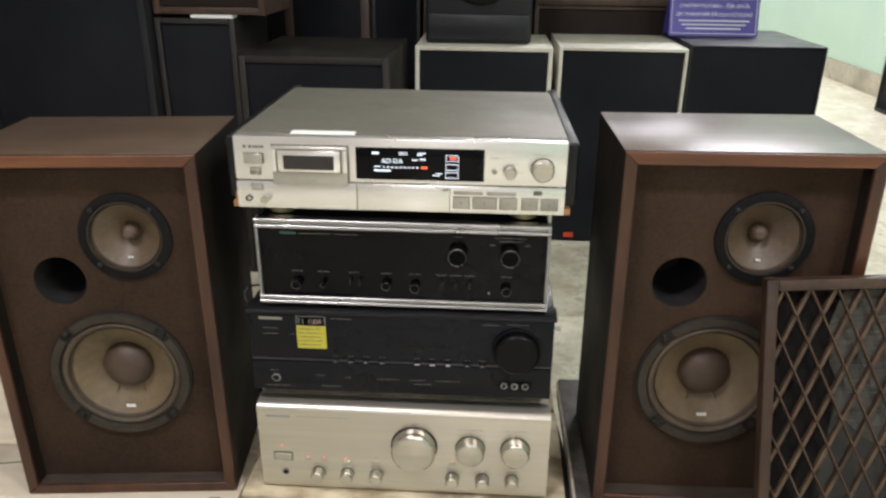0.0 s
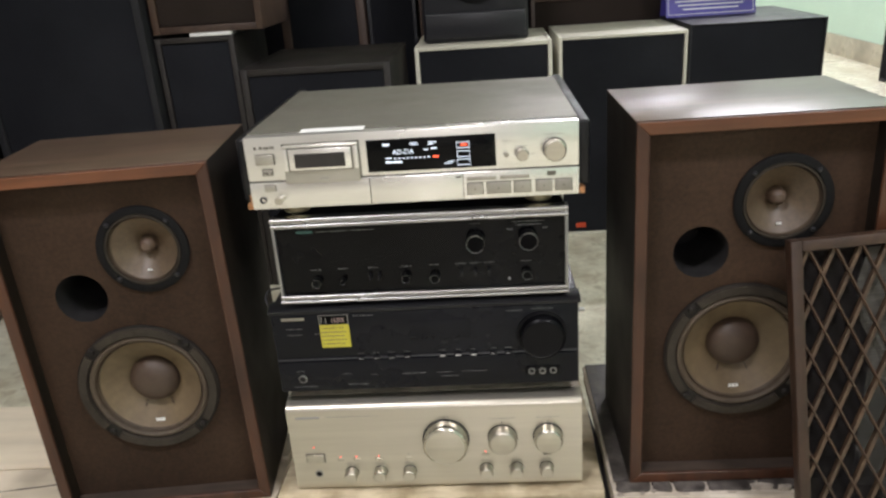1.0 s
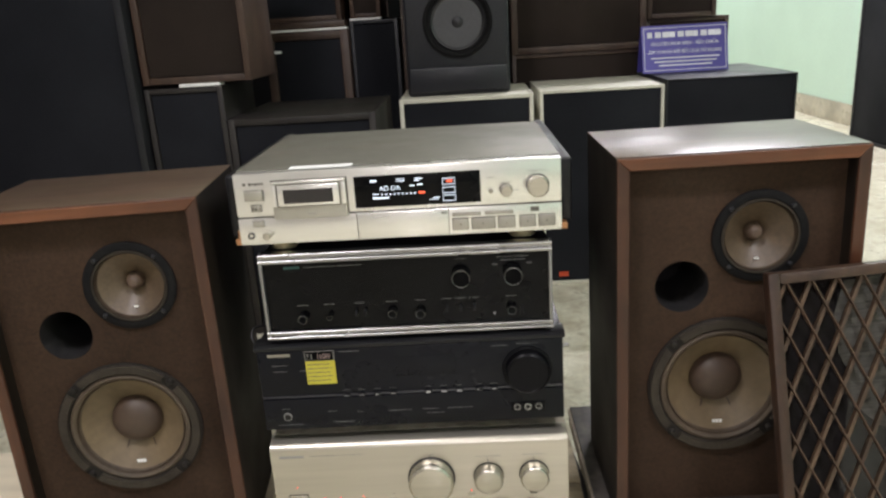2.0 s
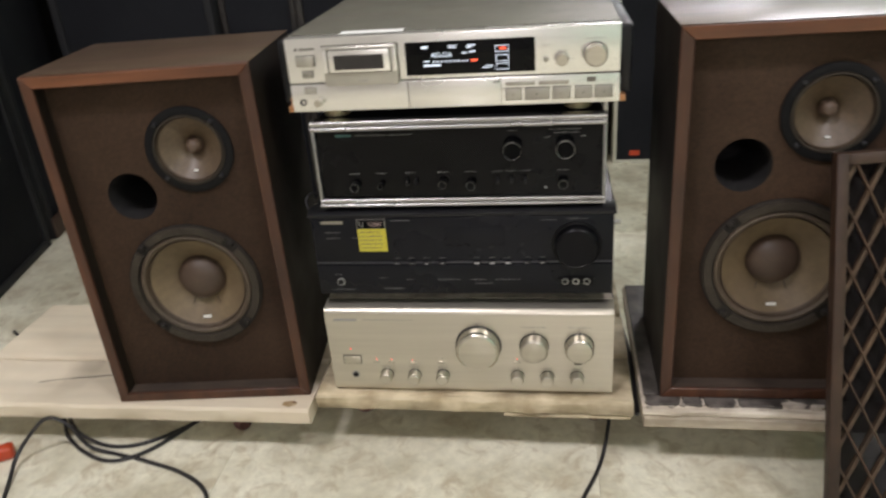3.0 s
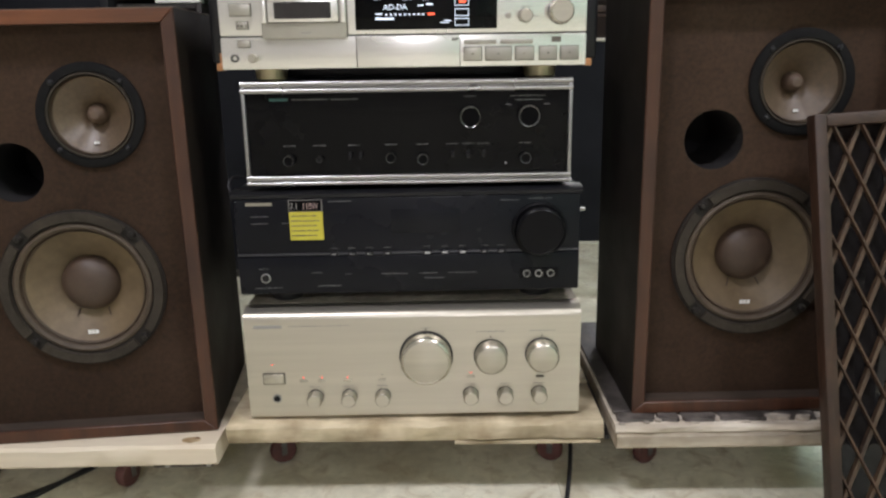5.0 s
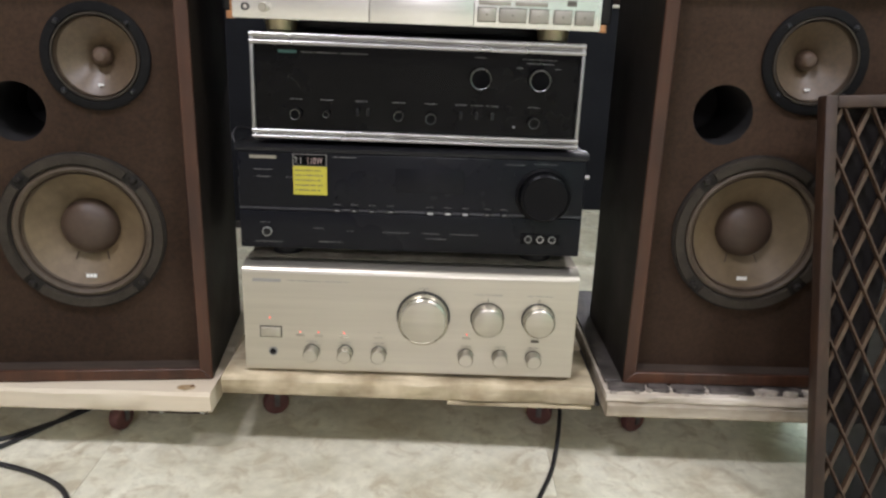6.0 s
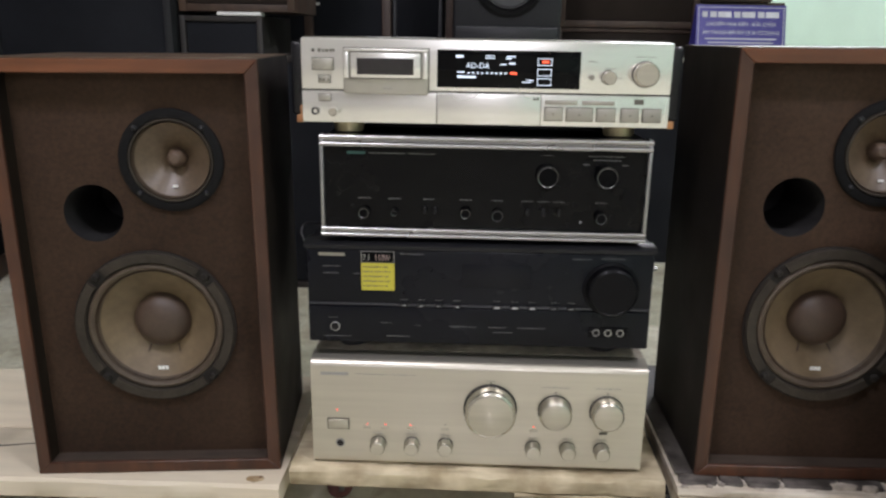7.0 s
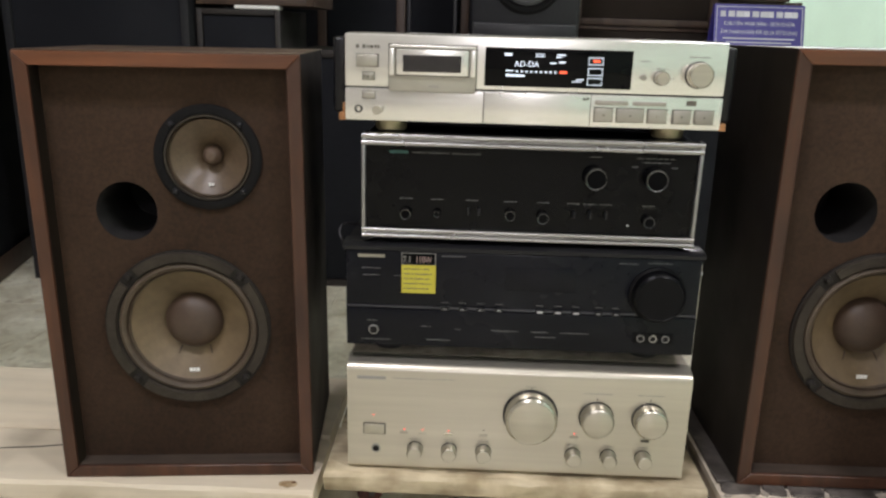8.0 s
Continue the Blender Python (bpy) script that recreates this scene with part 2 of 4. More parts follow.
GREYCONE = surface("grey_cone", (0.06, 0.06, 0.064), 0.5, vary=0.1, grain=100)
PAPER = surface("white_paper", (0.85, 0.85, 0.82), 0.6, vary=0.03, bump=0.02, stain_amount=0.03)
INK = surface("grey_print", (0.3, 0.29, 0.27), 0.6, vary=0.05, bump=0)
DARKINK = surface("dark_print", (0.12, 0.11, 0.09), 0.6, vary=0.05, bump=0)
INKDIM = surface("faint_print", (0.15, 0.15, 0.15), 0.6, vary=0.05, bump=0)
PALEINK = surface("pale_print", (0.45, 0.45, 0.45), 0.5, vary=0.05, bump=0)
GREENDIM = surface("green_print", (0.035, 0.12, 0.11), 0.5, vary=0.05, bump=0)
GOLDINK = surface("gold_print", (0.26, 0.24, 0.19), 0.45, 0.2, vary=0.05, bump=0)
PINKINK = surface("pink_print", (0.5, 0.36, 0.33), 0.5, vary=0.05, bump=0)
YELLOW = surface("yellow_sticker", (0.52, 0.46, 0.045), 0.5, vary=0.05, bump=0.02, stain_amount=0.05)
GOLD = surface("gold_foot", (0.55, 0.48, 0.3), 0.35, 0.7, vary=0.08)
COPPER = surface("copper_bracket", (0.45, 0.22, 0.1), 0.4, 0.5, vary=0.15)
SIGNBLUE = surface("violet_blue_sign", (0.075, 0.06, 0.36), 0.4, vary=0.06, grain=80, bump=0.02)
SIGNWHITE = surface("sign_white", (0.8, 0.8, 0.86), 0.5, vary=0.03, bump=0)
REDMARK = surface("red_mark", (0.5, 0.06, 0.02), 0.5, vary=0.05, bump=0)
VFD = glowing("display_white", (0.8, 0.88, 1.0), 1.3)
VFD_RED = glowing("display_red", (1.0, 0.12, 0.05), 2.0)
LED = glowing("red_indicator", (1.0, 0.07, 0.04), 2.5)


# ---- mesh helpers ----
def box(x0, x1, y0, y1, z0, z1, bevel=0.0, seg=2, bm=None):
    bm = bm or bmesh.new()
    out = bmesh.ops.create_cube(bm, size=1.0)
    bmesh.ops.scale(bm, vec=(x1 - x0, y1 - y0, z1 - z0), verts=out["verts"])
    bmesh.ops.translate(bm, vec=((x0 + x1) / 2, (y0 + y1) / 2, (z0 + z1) / 2), verts=out["verts"])
    if bevel:
        edges = {e for v in out["verts"] for e in v.link_edges}
        bmesh.ops.bevel(bm, geom=list(edges), offset=bevel, segments=seg, affect="EDGES", profile=0.5)
    return bm


def lathe(profile, segs=40, cx=0.0, cy=0.0, cz=0.0, axis="y", bm=None):
    """Turns (radius, depth) pairs about an axis through (cx, cy, cz); depth counts along the axis."""
    bm = bm or bmesh.new()
    rings = []
    for r, d in profile:
        ring = []
        for k in range(segs if r > 1e-6 else 1):
            a = 2 * math.pi * k / segs
            u, v = r * math.cos(a), r * math.sin(a)
            co = (cx + u, cy + d, cz + v) if axis == "y" else (cx + u, cy + v, cz + d) if axis == "z" else (cx + d, cy + u, cz + v)
            ring.append(bm.verts.new(co))
        rings.append(ring)
    for a, b in zip(rings, rings[1:]):
        for k in range(segs):
            quad = [a[k % len(a)], a[(k + 1) % len(a)], b[(k + 1) % len(b)], b[k % len(b)]]
            quad = list(dict.fromkeys(quad))
            if len(quad) > 2:
                bm.faces.new(quad)
    bmesh.ops.recalc_face_normals(bm, faces=bm.faces)
    return bm


def tube(points, radius, segs=8):
    """A round cable along smooth points."""
    pts = [Vector(p) for p in points]
    fine = []
    for i in range(len(pts) - 1):
        p0, p1, p2, p3 = pts[max(i - 1, 0)], pts[i], pts[i + 1], pts[min(i + 2, len(pts) - 1)]
        for k in range(8):
            s = k / 8
            fine.append(0.5 * (2 * p1 + (p2 - p0) * s + (2 * p0 - 5 * p1 + 4 * p2 - p3) * s * s + (3 * p1 - p0 - 3 * p2 + p3) * s ** 3))
    fine.append(pts[-1])
    bm, rings = bmesh.new(), []
    for i, p in enumerate(fine):
        d = (fine[min(i + 1, len(fine) - 1)] - fine[max(i - 1, 0)]).normalized()
        u = d.orthogonal().normalized() if not rings else (prev - prev.dot(d) * d).normalized()
        prev = u
        v = d.cross(u)
        rings.append([bm.verts.new(p + radius * (math.cos(2 * math.pi * k / segs) * u + math.sin(2 * math.pi * k / segs) * v)) for k in range(segs)])
    for a, b in zip(rings, rings[1:]):
        for k in range(segs):
            bm.faces.new((a[k], a[(k + 1) % segs], b[(k + 1) % segs], b[k]))
    bm.faces.new(rings[0][::-1])
    bm.faces.new(rings[-1])
    bmesh.ops.recalc_face_normals(bm, faces=bm.faces)
    return bm


def wordbars(x0, x1, y0, y1, z0, z1):
    """A line of print too small to read: short bars with gaps, in one mesh."""
    bm, x, h = bmesh.new(), x0, z1 - z0
    rnd = random.Random(round((x0 * 31 + z0 * 17) * 1e5))
    while x < x1 - 0.0003:
        w = min(h * rnd.uniform(0.5, 1.1), x1 - x)
        box(x, x + w, y0, y1, z0 + h * rnd.uniform(0, 0.15), z1 - h * rnd.uniform(0, 0.15), bm=bm)
        x += w + h * (rnd.uniform(0.25, 0.4) if rnd.random() < 0.82 else 1.0)
    return bm


def mesh_from(name, bm, material, smooth=True):
    me = bpy.data.meshes.new(name)
    bm.to_mesh(me)
    bm.free()
    me.materials.append(material)
    if smooth:
        me.shade_smooth()
        me.set_sharp_from_angle(angle=radians(35))
    return me


def part(name, bm, material, parent, label="", at=None):
    ob = new(name, mesh_from(name, bm, material))
    ob.parent = parent
    if at is not None:
        ob.matrix_basis = at
    return tagged(ob, label) if label else ob


def thing(name, label, category, at=None, group=""):
    ob = new(name)
    ob.empty_display_size = 0.05
    if at is not None:
        ob.matrix_basis = at
    return tagged(ob, label, category, group)


def solid(name, bm, material, label="", category="", kind="", at=None):
    ob = new(name, mesh_from(name, bm, material))
    if at is not None:
        ob.matrix_basis = at
    return tagged(ob, label, category, "", kind)


def plate(w, h, hole_list, y=0.0):
    """A flat front w by h with its foot's middle at the origin and round holes (x, z, radius)."""
    bm = bmesh.new()
    edges = []
    loops = [[(-w / 2, 0), (w / 2, 0), (w / 2, h), (-w / 2, h)]]
    for cx, cz, r in hole_list:
        loops.append([(cx + r * math.cos(2 * math.pi * k / 40), cz + r * math.sin(2 * math.pi * k / 40)) for k in range(40)])
    for lp in loops:
        vs = [bm.verts.new((x, y, z)) for x, z in lp]
        edges += [bm.edges.new((vs[i], vs[(i + 1) % len(vs)])) for i in range(len(vs))]
    bmesh.ops.triangle_fill(bm, edges=edges, use_beauty=True, use_dissolve=False, normal=(0, -1, 0))
    bmesh.ops.recalc_face_normals(bm, faces=bm.faces)
    if bm.faces and bm.faces[0].normal.y > 0:
        bmesh.ops.reverse_faces(bm, faces=bm.faces)
    return bm


def writing(body, size, material, parent, at, align="LEFT"):
    """Raised lettering in the built-in font, turned into a mesh, facing -y."""
    cu = bpy.data.curves.new("lettering", "FONT")
    cu.body, cu.size, cu.align_x = body, size, align
    cu.extrude = 0.0002
    tmp = bpy.data.objects.new("lettering", cu)
    scene.collection.objects.link(tmp)
    me = bpy.data.meshes.new_from_object(tmp.evaluated_get(bpy.context.evaluated_depsgraph_get()))
    bpy.data.objects.remove(tmp)
    me.materials.clear()
    me.materials.append(material)
    ob = new("lettering", me)
    ob.parent = parent
    ob.matrix_basis = at @ pose(0, 0, 0, 90, 0, 0)
    return ob


# ---- the room ----
X0, X1, Y0, Y1, TOP = -3.6, 2.62, -7.5, 9.6, 2.95
floor = solid("floor", box(X0 - 0.1, X1 + 0.1, Y0 - 0.1, Y1 + 0.1, -0.12, -0.003), GROUT, "cream polished marble-look floor tiles with brown veining", "floor", "structure")
solid("ceiling", box(X0 - 0.1, X1 + 0.1, Y0 - 0.1, Y1 + 0.1, TOP, TOP + 0.12), CEIL, "plain white painted ceiling", "ceiling", "structure")
solid("wall_east", box(X1, X1 + 0.12, Y0 - 0.12, Y1 + 0.12, -0.1, TOP), MINT, "pale mint green painted wall", "wall", "structure")
# west and south walls are unseen, added off-white to warm the reflected light
solid("wall_west", box(X0 - 0.12, X0, Y0 - 0.12, Y1 + 0.12, -0.1, TOP), OFFWHITE, "unseen off-white wall added to close the room", "wall", "structure")
solid("wall_north", box(X0, X1, Y1, Y1 + 0.12, -0.1, TOP), MINT, "pale mint green painted wall", "wall", "structure")
solid("wall_south", box(X0, X1, Y0 - 0.12, Y0, -0.1, TOP), OFFWHITE, "unseen off-white wall added to close the room", "wall", "structure")
solid("baseboard", box(X1 - 0.012, X1 - 0.002, Y0, Y1, 0.0, 0.14, 0.002), SKIRT, "beige stone-look skirting tiles along the wall", "baseboard", "structure")


# ---- vintage loudspeakers ----
SPK_W, SPK_H, SPK_D, SPK_T, SPK_IN = 0.318, 0.539, 0.227, 0.0162, 0.0235


def woofer(parent, cx, cz, y):
    w = part("woofer", lathe([(0.1045, 0.0), (0.1045, -0.004), (0.101, -0.005), (0.088, -0.004), (0.086, 0.004), (0.086, 0.012)], 56), BASKET, parent, "woofer with tan paper cone and brown dust cap", pose(cx, y, cz))
    for k in range(4):
        bm, a0 = bmesh.new(), math.pi / 4 + k * math.pi / 2 + 0.12
        ring = []
        for i in range(15):
            a = a0 + (math.pi / 2 - 0.24) * i / 14
            ring.append([bm.verts.new((r * math.cos(a), d, r * math.sin(a))) for r, d in ((0.089, -0.003), (0.0905, -0.0085), (0.1015, -0.0085), (0.103, -0.003))])
        for p, q in zip(ring, ring[1:]):
            for j in range(3):
                bm.faces.new((p[j], p[j + 1], q[j + 1], q[j]))
        bm.faces.new(ring[0][::-1])
        bm.faces.new(ring[-1])
        bmesh.ops.recalc_face_normals(bm, faces=bm.faces)
        part("gasket_segment", bm, GASKET, w)
        a = math.pi / 4 + k * math.pi / 2
        part("clip", lathe([(0.0, -0.0095), (0.0035, -0.009), (0.0055, -0.006), (0.006, 0.0)], 10, 0.0985 * math.cos(a), 0.0, 0.0985 * math.sin(a)), BASKET, w)
    part("surround", lathe([(0.0885, -0.001), (0.0865, -0.005), (0.083, -0.0065), (0.0795, -0.004), (0.078, 0.001), (0.0765, -0.001), (0.0745, 0.003)], 56), SURROUND, w)
    part("cone", lathe([(0.0752, 0.0025), (0.066, 0.010), (0.052, 0.0195), (0.036, 0.029)], 56), CONE, w)
    part("dust_cap", lathe([(0.0375, 0.0285), (0.036, 0.021), (0.031, 0.014), (0.022, 0.0085), (0.011, 0.0058), (0.0, 0.005)], 40), DOME, w, "dark brown domed dust cap")
    for s in (-1, 1):
        part("lead_wire", tube([(s * 0.018, 0.0255, -0.0355), (s * 0.020, 0.0215, -0.040), (s * 0.0215, 0.0195, -0.045)], 0.0008, 6), DOME, w)
    for k in range(3):
        part("emblem", box(-0.0065 + k * 0.0047, -0.0028 + k * 0.0047, 0.008, 0.0092, -0.0665, -0.0615), PAPER, w)
    return w


def mid_driver(parent, cx, cz, y):
    w = part("midrange_driver", lathe([(0.0655, 0.0), (0.0655, -0.004), (0.063, -0.0055), (0.0545, -0.005), (0.0525, 0.002)], 48), FELT, parent, "small driver with tan cone and black ring", pose(cx, y, cz))
    part("rim", lathe([(0.0538, -0.002), (0.0528, -0.0062), (0.0507, -0.0062), (0.0497, 0.0)], 48), GASKET, w)
    part("surround", lathe([(0.0507, 0.0), (0.05, -0.003), (0.0492, 0.001), (0.048, -0.0025), (0.0465, 0.002)], 48), SURROUND, w)
    part("cone", lathe([(0.047, 0.001), (0.037, 0.0085), (0.022, 0.019), (0.0125, 0.026)], 48), CONE_MID, w)
    part("dust_cap", lathe([(0.013, 0.0258), (0.0115, 0.018), (0.0095, 0.012), (0.006, 0.0085), (0.0, 0.0075)], 24), MIDCAP, w)
    for k in range(4):
        a = math.pi / 4 + k * math.pi / 2
        part("screw", lathe([(0.0, -0.0085), (0.002, -0.008), (0.0035, -0.006), (0.004, -0.004)], 10, 0.0585 * math.cos(a), 0.0, 0.0585 * math.sin(a)), BLACK, w)
    for k in range(2):
        part("emblem", box(-0.0032 + k * 0.0036, -0.0006 + k * 0.0036, 0.0055, 0.0066, -0.0365, -0.0335), PAPER, w)
    return w


def vintage_speaker(at, label, wx, wz, mx, mz, px, pz):
    t = thing("loudspeaker", label, "loudspeaker", at, "pair of vintage loudspeakers")
    w, h, d, k, i = SPK_W / 2, SPK_H, SPK_D, SPK_T, SPK_IN
    # shaded walnut tone on the sides and the board under the top
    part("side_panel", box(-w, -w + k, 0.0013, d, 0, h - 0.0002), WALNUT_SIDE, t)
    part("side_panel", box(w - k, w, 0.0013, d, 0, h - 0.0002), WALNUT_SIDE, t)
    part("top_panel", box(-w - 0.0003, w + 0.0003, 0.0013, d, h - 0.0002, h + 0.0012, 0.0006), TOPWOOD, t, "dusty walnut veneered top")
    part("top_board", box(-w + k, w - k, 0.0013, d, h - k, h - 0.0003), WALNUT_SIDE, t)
    part("bottom_panel", box(-w + k, w - k, 0.0013, d, 0.0, k), DUSTYLEDGE, t)
    part("back_panel", box(-w + k, w - k, d - 0.012, d - 0.001, k, h - k), BAFFLE, t)
    for n, (lx, lz) in enumerate(((w - 0.0003, h - 0.0006), (w - 0.0003, h - 0.0006))):
        for sgn in (-1, 1):
            if n == 0:
                outline = [(sgn * w, 0.0006), (sgn * w, h - 0.0003), (sgn * (w - k), h - k), (sgn * (w - k), k)]
            else:
                zo, zi = (h - 0.0003, h - k) if sgn > 0 else (0.0006, k)
                outline = [(-w, zo), (w, zo), (w - k, zi), (-w + k, zi)]
            bm = bmesh.new()
            lo = [bm.verts.new((x, -0.0035, z)) for x, z in outline]
            hi = [bm.verts.new((x, 0.0012, z)) for x, z in outline]
            bm.faces.new(lo)
            bm.faces.new(hi[::-1])
            for q in range(4):
                bm.faces.new((lo[q], lo[(q + 1) % 4], hi[(q + 1) % 4], hi[q]))
            bmesh.ops.recalc_face_normals(bm, faces=bm.faces)
            bmesh.ops.bevel(bm, geom=bm.edges[:], offset=0.0008, segments=1, affect="EDGES")
            # lit tone on the upper edging, darker walnut on the sides and bottom
            part("front_edging", bm, WALNUT if n == 0 or sgn < 0 else WALNUT_LIT, t, "reddish solid wood edging")
    b = part("baffle", plate(SPK_W - 2 * k, h - 2 * k, [(wx, wz - k, 0.0865), (mx, mz - k, 0.0495), (px, pz - k, 0.0366)], 0.0), BAFFLE, t, "dark brown fibreboard baffle", pose(0, i, k))
    part("port", lathe([(0.0366, 0.0), (0.0355, 0.002), (0.035, 0.12), (0.0, 0.12)], 40, px, 0.0, pz - k), HOLE, b, "round black bass port")
    woofer(t, wx, wz, i).scale = (0.985, 1, 0.985)
    mid_driver(t, mx, mz, i).scale = (0.968, 1, 0.968)
    return t


vintage_speaker(pose(-0.418, -0.0034, 0.0966, 0, -0.52, 5.2), "walnut vintage loudspeaker without grille, on a pine dolly", 0.005, 0.1993, 0.0433, 0.4172, -0.0586, 0.3504)
vintage_speaker(pose(0.4475, -0.0011, 0.1222, 0, -0.5, 0.3), "walnut vintage loudspeaker without grille, on a chipped dolly", -0.0076, 0.2026, 0.0343, 0.4199, -0.0663, 0.3531)


# ---- lattice grille that leans on the loudspeaker ----
def lattice_grille(at):
    t = thing("speaker_grille", "dark wooden lattice loudspeaker grille leaning upright on the floor", "speaker grille", at)
    w, h, b, d = 0.30, 0.5205, 0.0145, 0.02
    part("frame_bar", box(0, b, 0, d, 0, h, 0.002), LATTICE_FRAME, t)
    part("frame_bar", box(w - b, w, 0, d, 0, h, 0.002), LATTICE_FRAME, t)
    part("frame_bar", box(b, w - b, 0.0005, d, h - b, h - 0.0005, 0.002), LATTICE, t)
    part("frame_bar", box(b, w - b, 0.0005, d, 0.0005, b, 0.002), LATTICE_FRAME, t)
    # added dark sheet: stands for the dark seen where the cloth is missing
    part("cloth", box(b * 0.6, w - b * 0.6, d - 0.0015, d - 0.0005, b * 0.6, h - b * 0.6), DARK_SHEET, t, "dark see-through sheet behind the open lattice")
    torn = ((0.102, 0.500), (0.086, 0.455), (0.089, 0.405), (0.101, 0.378), (0.094, 0.352), (0.117, 0.322), (0.142, 0.298), (0.178, 0.284), (0.205, 0.25), (0.286, 0.215), (0.286, 0.500))
    bm = bmesh.new()
    front = [bm.verts.new((x, d - 0.0032, z)) for x, z in torn]
    rear = [bm.verts.new((x, d - 0.0024, z)) for x, z in torn]
    bm.faces.new(front)
    bm.faces.new(rear[::-1])
    for q in range(len(torn)):
        e = (q + 1) % len(torn)
        bm.faces.new((front[q], front[e], rear[e], rear[q]))
    bmesh.ops.recalc_face_normals(bm, faces=bm.faces)
    part("torn_cloth", bm, MESHCLOTH, t, "torn remnant of ribbed grey cloth")
    dx, dz = 0.0325, 0.0715
    x0, x1, z0, z1 = b, w - b, b, h - b
    slope = dz / dx
    for sign in (1, -1):
        for n in range(-9, 19):
            # the line z = z1 - sign * slope * (x - xs)
            xs = x0 + 0.010 + n * dx
            ends = []
            for x, z in ((x0, None), (x1, None), (None, z0), (None, z1)):
                if x is not None:
                    z = z1 - sign * slope * (x - xs)
                else:
                    x = xs + (z1 - z) / (sign * slope)
                if x0 - 1e-6 <= x <= x1 + 1e-6 and z0 - 1e-6 <= z <= z1 + 1e-6:
                    ends.append((x, z))
            if len(ends) < 2:
                continue
            (xa, za), (xb, zb) = min(ends), max(ends)
            length = math.hypot(xb - xa, zb - za)
            if length < 0.012:
                continue
            ang = math.degrees(math.atan2(zb - za, xb - xa))
            # slats sloping up to the right are wider, to match their lit sides in view
            y, half = (0.0035, 0.0012) if sign > 0 else (0.0085, 0.0024)
            bm = box(0, length, y, y + 0.0075, -half, half, 0.0005, 1)
            part("slat", bm, LATTICE if sign > 0 else LATTICE_LIT, t, at=pose(xa, 0, za, 0, -ang, 0))
    return t


lattice_grille(pose(0.5, -0.1417, 0.0, -11.3, -3.3, 1.5))


# ---- dollies ----
def caster(parent, x, y, z, turn, drop=0.0):
    c = part("caster", box(-0.014, 0.014, -0.014, 0.014, -0.003, 0.0, 0.001), STEEL, parent, "small caster with red wheel", pose(x, y, z, 0, 0, turn))
    r = 0.019
    part("wheel", lathe([(0.0, -0.008), (r * 0.6, -0.008), (r * 0.9, -0.007), (r, -0.004), (r, 0.004), (r * 0.9, 0.007), (r * 0.6, 0.008), (0.0, 0.008)], 24, 0, 0.012, r - z - drop), RED, c)
    for k in (-1, 1):
        part("fork", box(-0.0035, 0.0045, 0.012 + k * 0.0105 - 0.001, 0.012 + k * 0.0105 + 0.001, r - z - drop - 0.004, -0.002, 0.0006), DARKSTEEL, c)
    return c


def plank(x0, x1, y0, y1, z0, z1, seed, rough=0.0016):
    """A sawn plank with slightly wavering edges."""
    bm = bmesh.new()
    n = 26
    rnd = random.Random(seed)
    ph = [rnd.uniform(0, 6.3) for _ in range(6)]
    rings = []
    for i in range(n + 1):
        x = x0 + (x1 - x0) * i / n
        wob = lambda j: rough * (math.sin(ph[j] + i * 0.9) + 0.6 * math.sin(ph[j] * 2 + i * 2.3) + rnd.uniform(-0.5, 0.5))
        c = min(0.004, (z1 - z0) * 0.2)
        rings.append([bm.verts.new(v) for v in ((x, y0 + wob(0), z0 + c), (x, y0 + wob(1), z1 - c), (x, y0 + c, z1 + wob(2) * 0.3), (x, y1 - c, z1 + wob(3) * 0.3), (x, y1 + wob(4), z1 - c), (x, y1 + wob(5), z0 + c), (x, y1 - c, z0), (x, y0 + c, z0))])
    for a, b in zip(rings, rings[1:]):
        for j in range(8):
            bm.faces.new((a[j], b[j], b[(j + 1) % 8], a[(j + 1) % 8]))
    bm.faces.new(rings[0])
    bm.faces.new(rings[-1][::-1])
    bmesh.ops.recalc_face_normals(bm, faces=bm.faces)
    return bm


dolly = thing("dolly", "weathered wooden dolly on red casters under the amplifiers", "dolly", pose(0.004, 0, 0))
part("plank", plank(-0.245, 0.246, -0.017, 0.105, 0.0905, 0.1165, 1, 0.002), OLDWOOD, dolly)
part("plank", plank(-0.243, 0.248, 0.109, 0.235, 0.0905, 0.1165, 2), OLDWOOD, dolly)
part("plank", plank(-0.244, 0.246, 0.239, 0.37, 0.0905, 0.1165, 3), OLDWOOD, dolly)
part("splinter", plank(0.052, 0.243, -0.0165, 0.004, 0.0855, 0.0904, 9, 0.0008), OLDWOOD, dolly)
for x, y, a in ((-0.195, 0.085, 20), (0.19, 0.08, -15), (-0.17, 0.3, 40), (0.18, 0.3, 10)):
    caster(dolly, x, y, 0.0905, a)

left_dolly = thing("dolly", "pale pine plank dolly on red casters under a loudspeaker", "dolly", pose(0, 0, 0.0174, 0, -0.52, 0))
part("plank", plank(-0.9, -0.251, -0.032, 0.1, 0.054, 0.083, 4), PINE, left_dolly)
part("plank", plank(-0.905, -0.255, 0.1055, 0.30, 0.054, 0.083, 5, 0.0008), PINE, left_dolly)
part("crack", tube([(-0.76, 0.031, 0.0829), (-0.69, 0.045, 0.0831), (-0.66, 0.049, 0.0831), (-0.62, 0.058, 0.0829)], 0.0009, 5), HOLE, left_dolly, "fine dark crack along the grain")
rnd = random.Random(5)
